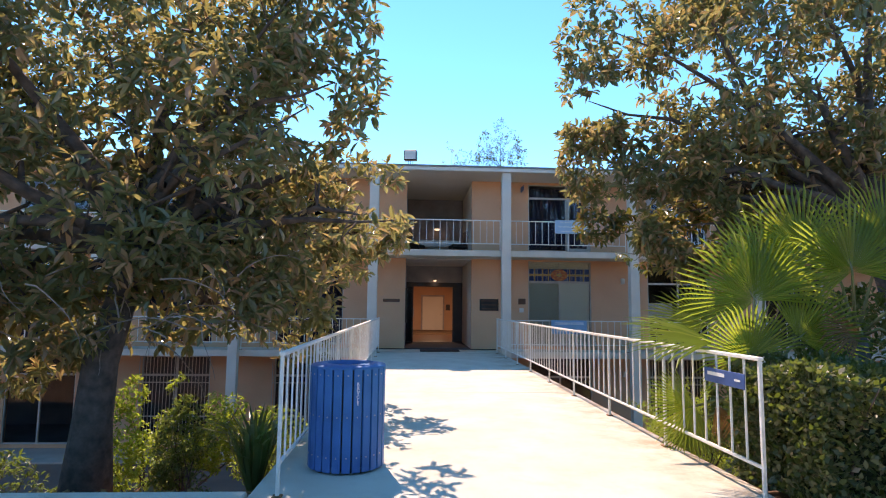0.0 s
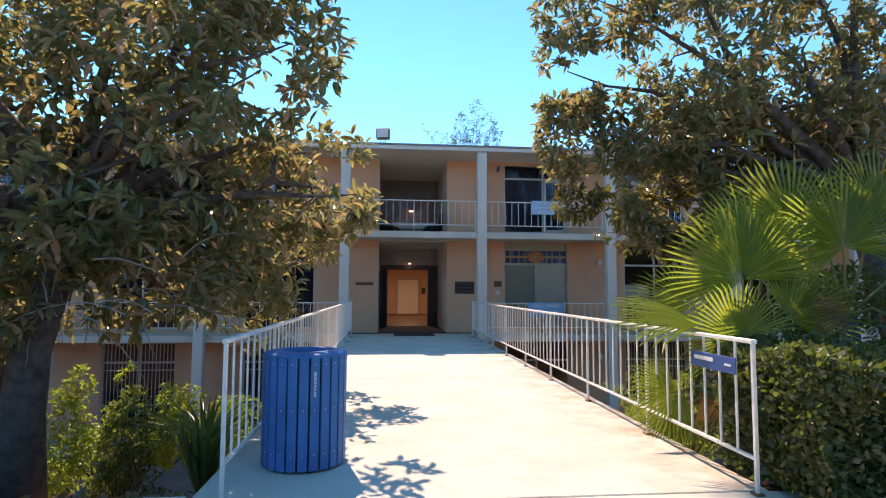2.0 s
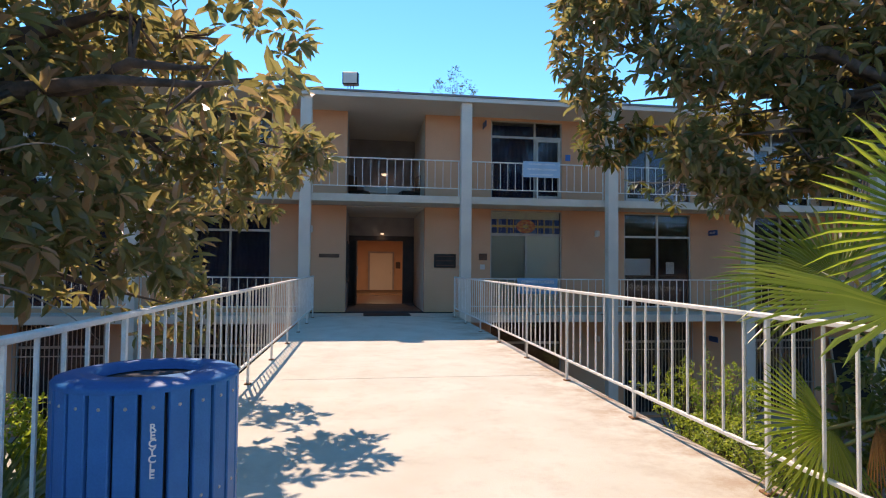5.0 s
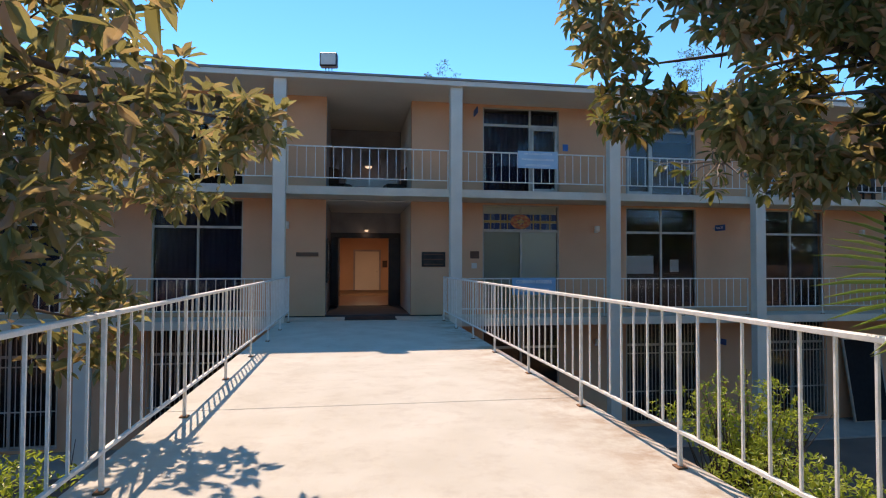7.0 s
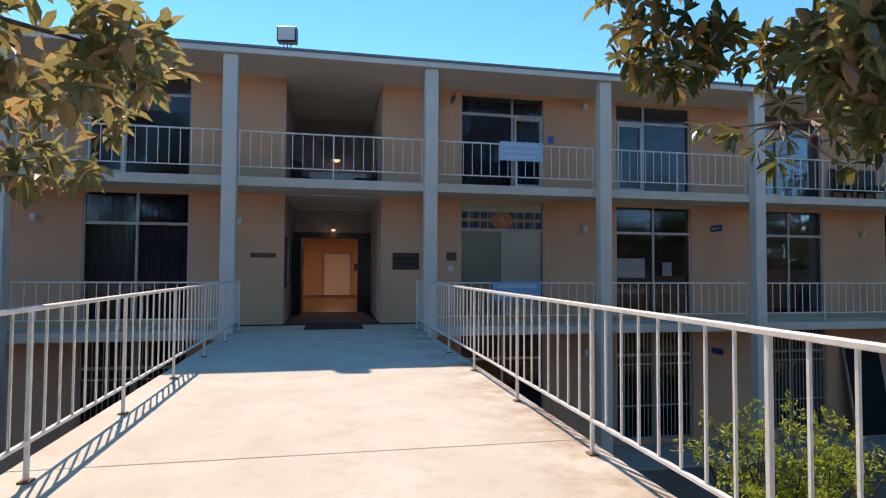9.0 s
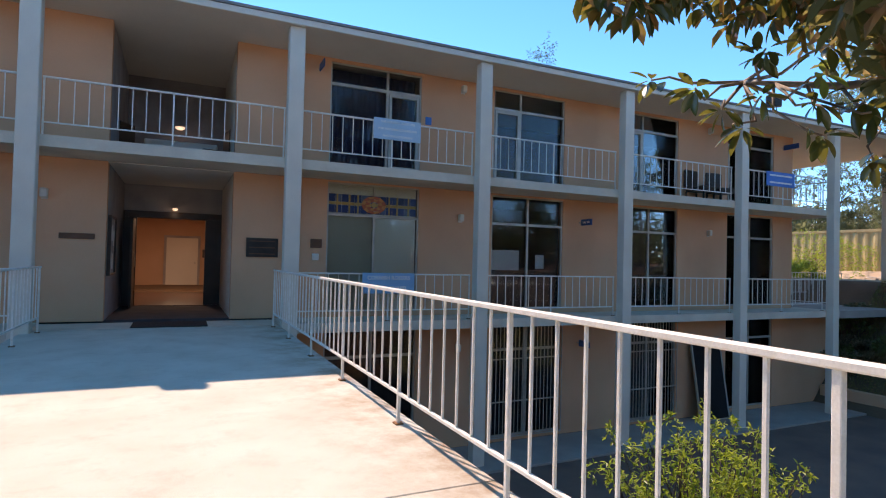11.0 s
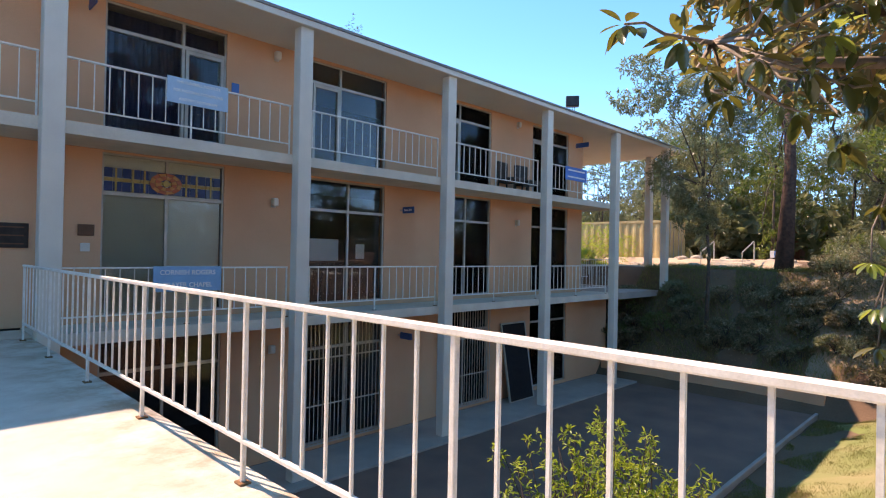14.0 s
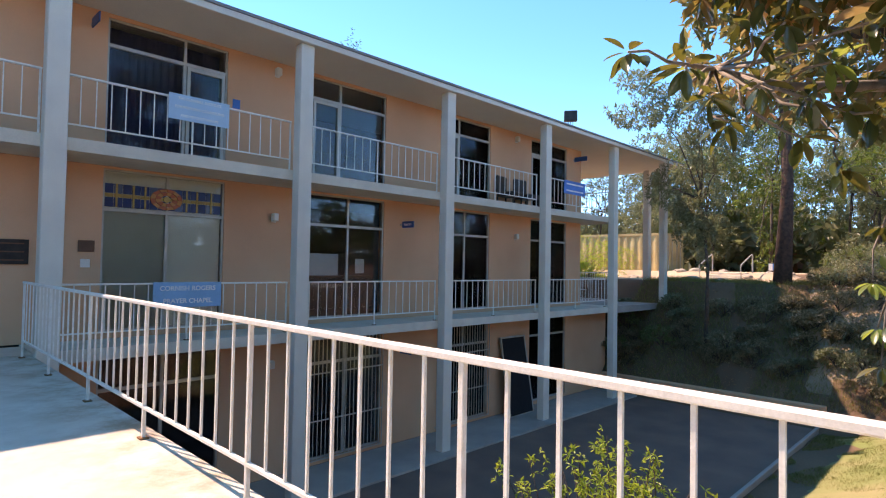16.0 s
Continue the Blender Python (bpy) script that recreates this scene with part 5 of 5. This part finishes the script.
for i in range(16):
    boulder(rr.uniform(24.5, 30), rr.uniform(-3.5, 3), rr.uniform(0.12, 0.3), i)

far_house = thing("distant_building", "distant low brick building among trees", "building", (50, 3.5, 1.0))
part("wall", box(-2, 2, -2.6, 2.6, 0, 2.6), BRICK, far_house)
part("roof", box(-2.5, 2.5, -3, 3, 2.6, 2.9), ROOFEDGE, far_house)
part("door", box(-2.03, -1.99, -0.5, 0.5, 0, 2.1), BRONZE, far_house)


def wood_tree(x, y, height, width, mat, seed, n=5000, size=0.22, label="grey green eucalyptus tree in the far woods", low=0.3, r0=0.16, shape=0.3, bark=None):
    r = random.Random(seed)
    z = lie(x, y)
    clumps = []
    for i in range(9):
        f = low + (1 - low) * (i + 0.5) / 9
        s = width * math.sin(math.pi * min(0.95, 0.25 + 0.75 * (1 - (f - low) / (1 - low)))) * 0.75 + width * 0.12
        clumps.append(((x + r.gauss(0, s * 0.45), y + r.gauss(0, s * 0.45), z + height * f), (s * 0.62, s * 0.62, height * 0.1)))
    return tree("woodland_tree", label, (x, y, z), [(x, y, z - 0.2), (x + r.gauss(0, 0.1), y + r.gauss(0, 0.1), z + height * 0.3), (x + r.gauss(0, 0.2), y + r.gauss(0, 0.2), z + height * 0.55)], clumps, n, size, mat, r0, seed, -0.1, 5, shape, limb_mat=bark)


wood_tree(20.9, -2.35, 9.7, 2.2, OLIVE, 31, 22000, 0.17, "slender young eucalyptus on the bank", 0.36, 0.06)
wood_tree(23.6, -4.05, 12.5, 3.2, PINE, 32, 14000, 0.24, "tall pine with dark reddish trunk", 0.3, 0.24, 0.1, PINEBARK)
for i, (x, y, hh, w) in enumerate([(34, -1, 9, 3.2), (38, 8, 9, 3.5), (36, 15, 8, 4.0), (44, 1, 11, 4.0), (40, -6, 11, 4.0), (31, -8, 9, 3.2), (48, 12, 12, 4.5), (52, -4, 13, 5.0), (34, 20, 10, 4.0), (27, -9.5, 8, 3.0), (60, 6, 14, 5.0), (45, -14, 13, 5.0), (33, -14, 11, 4.0), (42, 26, 12, 5), (37, 3, 7, 3.4), (41, 5.5, 8, 3.8), (46, 8, 10, 4.5), (43, -3, 9, 4), (37, -9, 9, 4), (50, -9, 11, 5), (56, 1, 12, 5.5), (55, 12, 12, 5.5), (30, -11.5, 8, 3.4), (39, 12, 8, 4), (35, -5.5, 7, 3.0), (62, -8, 9, 6), (66, 0, 9, 6), (68, 9, 9, 6), (58, -14, 9, 6), (64, 18, 9, 6), (47, -1, 5, 4), (49, 6, 5, 4), (45, 11, 5, 4), (44, -7, 5, 4)]):
    wood_tree(x, y, hh, w, OLIVE if i % 5 else HEDGE, 40 + i, 8000, 0.3, low=0.04, r0=0.08)
bank = [(21.0, -0.8, 0.7, HEDGE), (21.5, 0.8, 0.7, HEDGE), (20.9, -6.9, 0.6, OLIVE), (22.6, -6.9, 0.7, SCRUB), (24.2, -7.6, 1.2, OLIVE), (26, 5, 1.0, LIME), (27.5, 6.4, 1.7, LIME), (20.4, -7.8, 0.8, SCRUB), (24.8, 4.6, 0.7, LIME),
        (22.3, -8.6, 0.9, SCRUB), (29, -5.8, 1.3, OLIVE), (31, -5.2, 1.2, HEDGE), (20.7, -2.9, 0.5, SCRUB), (21.4, -4.0, 0.5, SCRUB), (23.3, -7.2, 1.0, SCRUB), (20.6, 0.6, 0.6, HEDGE), (20.5, -4.9, 0.5, SCRUB), (21.6, -7.4, 0.9, SCRUB),
        (25.6, -6.6, 1.2, OLIVE), (26.6, -8.0, 1.4, HEDGE), (28.8, 7.6, 2.0, LIME), (25.4, 7.5, 1.2, LIME), (33, -9.0, 1.6, OLIVE), (23.4, -5.6, 0.6, SCRUB), (24.8, -5.6, 0.5, OLIVE)]
br = random.Random(17)
for i in range(48):
    y = br.uniform(-9.5, 1.2)
    bank.append((br.uniform(20.3, 22.4 if y > -5.5 else 24), y, br.uniform(0.3, 0.62) if y > -5.5 else br.uniform(0.35, 0.65), OLIVE if br.random() < 0.2 else SCRUB))
for i, (x, y, s, m) in enumerate(bank):
    s *= 1.2
    z = lie(x, y)
    shrub("shrub", "scrubby grey green shrub on the dry bank" if m is not LIME else "light green shrub on the sandy terrace", (x, y, z), [((x, y, z + s * 0.4), (s, s, s * 0.5)), ((x + s * 0.6, y - s * 0.5, z + s * 0.3), (s * 0.7, s * 0.7, s * 0.4))], 3600, 0.1, m, 70 + i)


def sheet(name, label, x0, x1, y0, y1, step, lift, mat):
    """A patch of ground that follows the slope, with a ragged edge."""
    bm = bmesh.new()
    nx, ny = int((x1 - x0) / step), int((y1 - y0) / step)
    g = {}
    for i in range(nx + 1):
        for j in range(ny + 1):
            x, y = x0 + i * step, y0 + j * step
            e = min(i, nx - i, j, ny - j) * step
            g[i, j] = bm.verts.new((x, y, lie(x, y) + (lift if e + 0.9 * noise.noise((x * 0.6, y * 0.6, 8)) > 0.6 else -0.06)))
    for i in range(nx):
        for j in range(ny):
            bm.faces.new((g[i, j], g[i + 1, j], g[i + 1, j + 1], g[i, j + 1]))
    return tagged(part(name, bm, mat, smooth=True), label, "ground", kind="structure")


# lighter soil sheet paints the sunlit part of the bank
sheet("sunlit_soil", "bare dry tan soil with sunlight painted into its colour", 20.0, 26, -10, -4.4, 0.4, 0.03, SUNLIT_SOIL)
sheet("sand", "bright sandy terrace with pale stones", 23.4, 36, -4.5, 8, 0.4, 0.03, SAND)


def far_woods():
    r = random.Random(77)
    clumps = []
    for i in range(200):
        a = math.tau * i / 200 + r.gauss(0, 0.01)
        d = r.uniform(62, 85)
        clumps.append(((10 + d * math.cos(a), -5 + d * math.sin(a), r.uniform(1, 5)), (4.5, 4.5, r.uniform(3, 6))))
    for i in range(60):
        clumps.append(((r.uniform(40, 58), r.uniform(-26, 24), r.uniform(1.5, 4.5)), (3.0, 3.0, 2.4)))
    me = leaf_cloud(clumps, 150000, 1.1, -0.8, (0.5, 0), 0.2, 3, 78)
    me.materials.append(OLIVE)
    tagged(part("far_woods", me, None), "distant belt of green trees around the campus", "woods", kind="stuff")


far_woods()
# conifers rising behind the roof
wood_tree(7.0, 44, 19.2, 2.2, PINE, 91, 3500, 0.4, "tall conifer behind the roof", 0.55, 0.2, 0.12)
wood_tree(9.2, 44, 20.6, 1.8, PINE, 92, 3500, 0.4, "tall conifer behind the roof", 0.55, 0.2, 0.12)
wood_tree(3.2, 42, 18.6, 1.3, OLIVE, 93, 260, 0.3, "thin bare tree top behind the roof", 0.6, 0.1)
wood_tree(24.5, 24, 16.5, 1.4, PINE, 94, 3000, 0.3, "narrow conifer behind the roof", 0.4, 0.15, 0.12)
# trees across the path, seen in the window glass
for i, (x, y, hh, w) in enumerate([(-14, -46, 9, 4.5), (-6, -48, 10, 4.5), (2, -46, 8, 4.2), (9, -49, 10, 4.5), (16, -46, 9, 4.5), (23, -48, 11, 5), (31, -46, 10, 5), (12, -38, 9, 4), (-22, -42, 9, 4.5), (-16, -25, 5, 3.2), (-9, -26, 5, 3.2), (-2, -25, 5, 3.2), (5, -26, 5, 3.2), (12, -25, 5, 3.2), (19, -26, 5, 3.2), (26, -25, 5, 3.2), (33, -24, 6, 3.4), (-10, -52, 11, 6), (0, -53, 10, 6), (10, -54, 11, 6), (20, -52, 11, 6), (30, -53, 12, 6), (40, -48, 12, 6), (46, -34, 11, 5)]):
    wood_tree(x, y, hh, w, HEDGE if i % 2 else OLIVE, 110 + i, 5000, 0.36, "broad leafy tree across the path", 0.08)


def grass(name, label, x0, x1, y0, y1, n, tall, seed, mat):
    r = random.Random(seed)
    verts, faces = [], []
    for _ in range(n):
        x, y = r.uniform(x0, x1), r.uniform(y0, y1)
        if noise.noise((x * 0.7, y * 0.7, 3)) < -0.25:
            continue
        z = lie(x, y) - 0.01
        a, L = r.uniform(0, math.tau), tall * r.uniform(0.4, 1.1)
        s = Vector((math.cos(a), math.sin(a), 0)) * 0.006
        lean = Vector((r.gauss(0, 0.5), r.gauss(0, 0.5), 1)).normalized() * L
        k = len(verts)
        q = Vector((x, y, z))
        verts += [q - s, q + s, q + lean]
        faces.append((k, k + 1, k + 2))
    me = bpy.data.meshes.new(name)
    me.from_pydata(verts, [], faces)
    me.materials.append(mat)
    return tagged(part(name, me, None), label, "grass", kind="stuff")


sheet("lawn", "sunlit patchy lawn beside the courtyard", 7.4, 19.6, -10.2, -5.8, 0.4, 0.03, LAWN)
grass("grass", "patchy yellow green grass on the bank", 8, 19.6, -9.6, -6.05, 110000, 0.09, 1, GRASS)
grass("dry_grass", "straw coloured litter on the bank", 19.9, 25, -10, 1, 52000, 0.26, 2, GRASS)


def litter(x0, x1, y0, y1, n, seed):
    r = random.Random(seed)
    verts, faces = [], []
    for _ in range(n):
        x, y = r.uniform(x0, x1), r.uniform(y0, y1)
        p = Vector((x, y, lie(x, y) + 0.02))
        a = r.uniform(0, math.tau)
        d = Vector((math.cos(a), math.sin(a), r.gauss(0, 0.3))) * r.uniform(0.04, 0.09)
        s = Vector((-math.sin(a), math.cos(a), r.gauss(0, 0.3))) * 0.025
        k = len(verts)
        verts += [p, p + d * 0.5 + s, p + d, p + d * 0.5 - s]
        faces.append((k, k + 1, k + 2, k + 3))
    me = bpy.data.meshes.new("leaf_litter")
    me.from_pydata(verts, [], faces)
    me.materials.append(DRYLEAF)
    tagged(part("leaf_litter", me, None), "fallen brown leaves on the slope", "leaf litter", kind="stuff")


litter(-9, -2.1, -12.9, -6.5, 2500, 3)
litter(2.1, 8, -12.6, -6.5, 2500, 4)
litter(19.9, 25, -9, 1, 6000, 5)
for i, (x, y, s, m) in enumerate([(-6.2, -9.6, 0.9, HEDGE), (-6.8, -10.4, 1.0, HEDGE), (-8.2, -9.6, 1.1, HEDGE), (-6.0, -8.2, 0.9, HEDGE), (-9.6, -11.0, 1.1, HEDGE), (-7.6, -11.9, 0.6, LIME), (-5.6, -12.0, 0.4, LIME), (-6.4, -7.4, 0.8, HEDGE)]):
    z = lie(x, y)
    shrub("shrub", "dark leafy shrub under the magnolia tree" if m is HEDGE else "small lime green shrub under the magnolia", (x, y, z), [((x, y, z + s * 0.6), (s * 0.8, s * 0.8, s * 0.7))], 2600, 0.08, m, 170 + i)
shrub("shrub", "dark dense foliage behind the palm", (3.3, -11.6, -0.3), [((3.1, -11.5, 0.6), (0.8, 0.5, 0.7)), ((4.4, -11.5, 0.9), (1.0, 0.6, 0.8)), ((5.4, -12.0, 1.0), (0.9, 0.6, 0.8))], 12000, 0.09, HEDGE, 190)
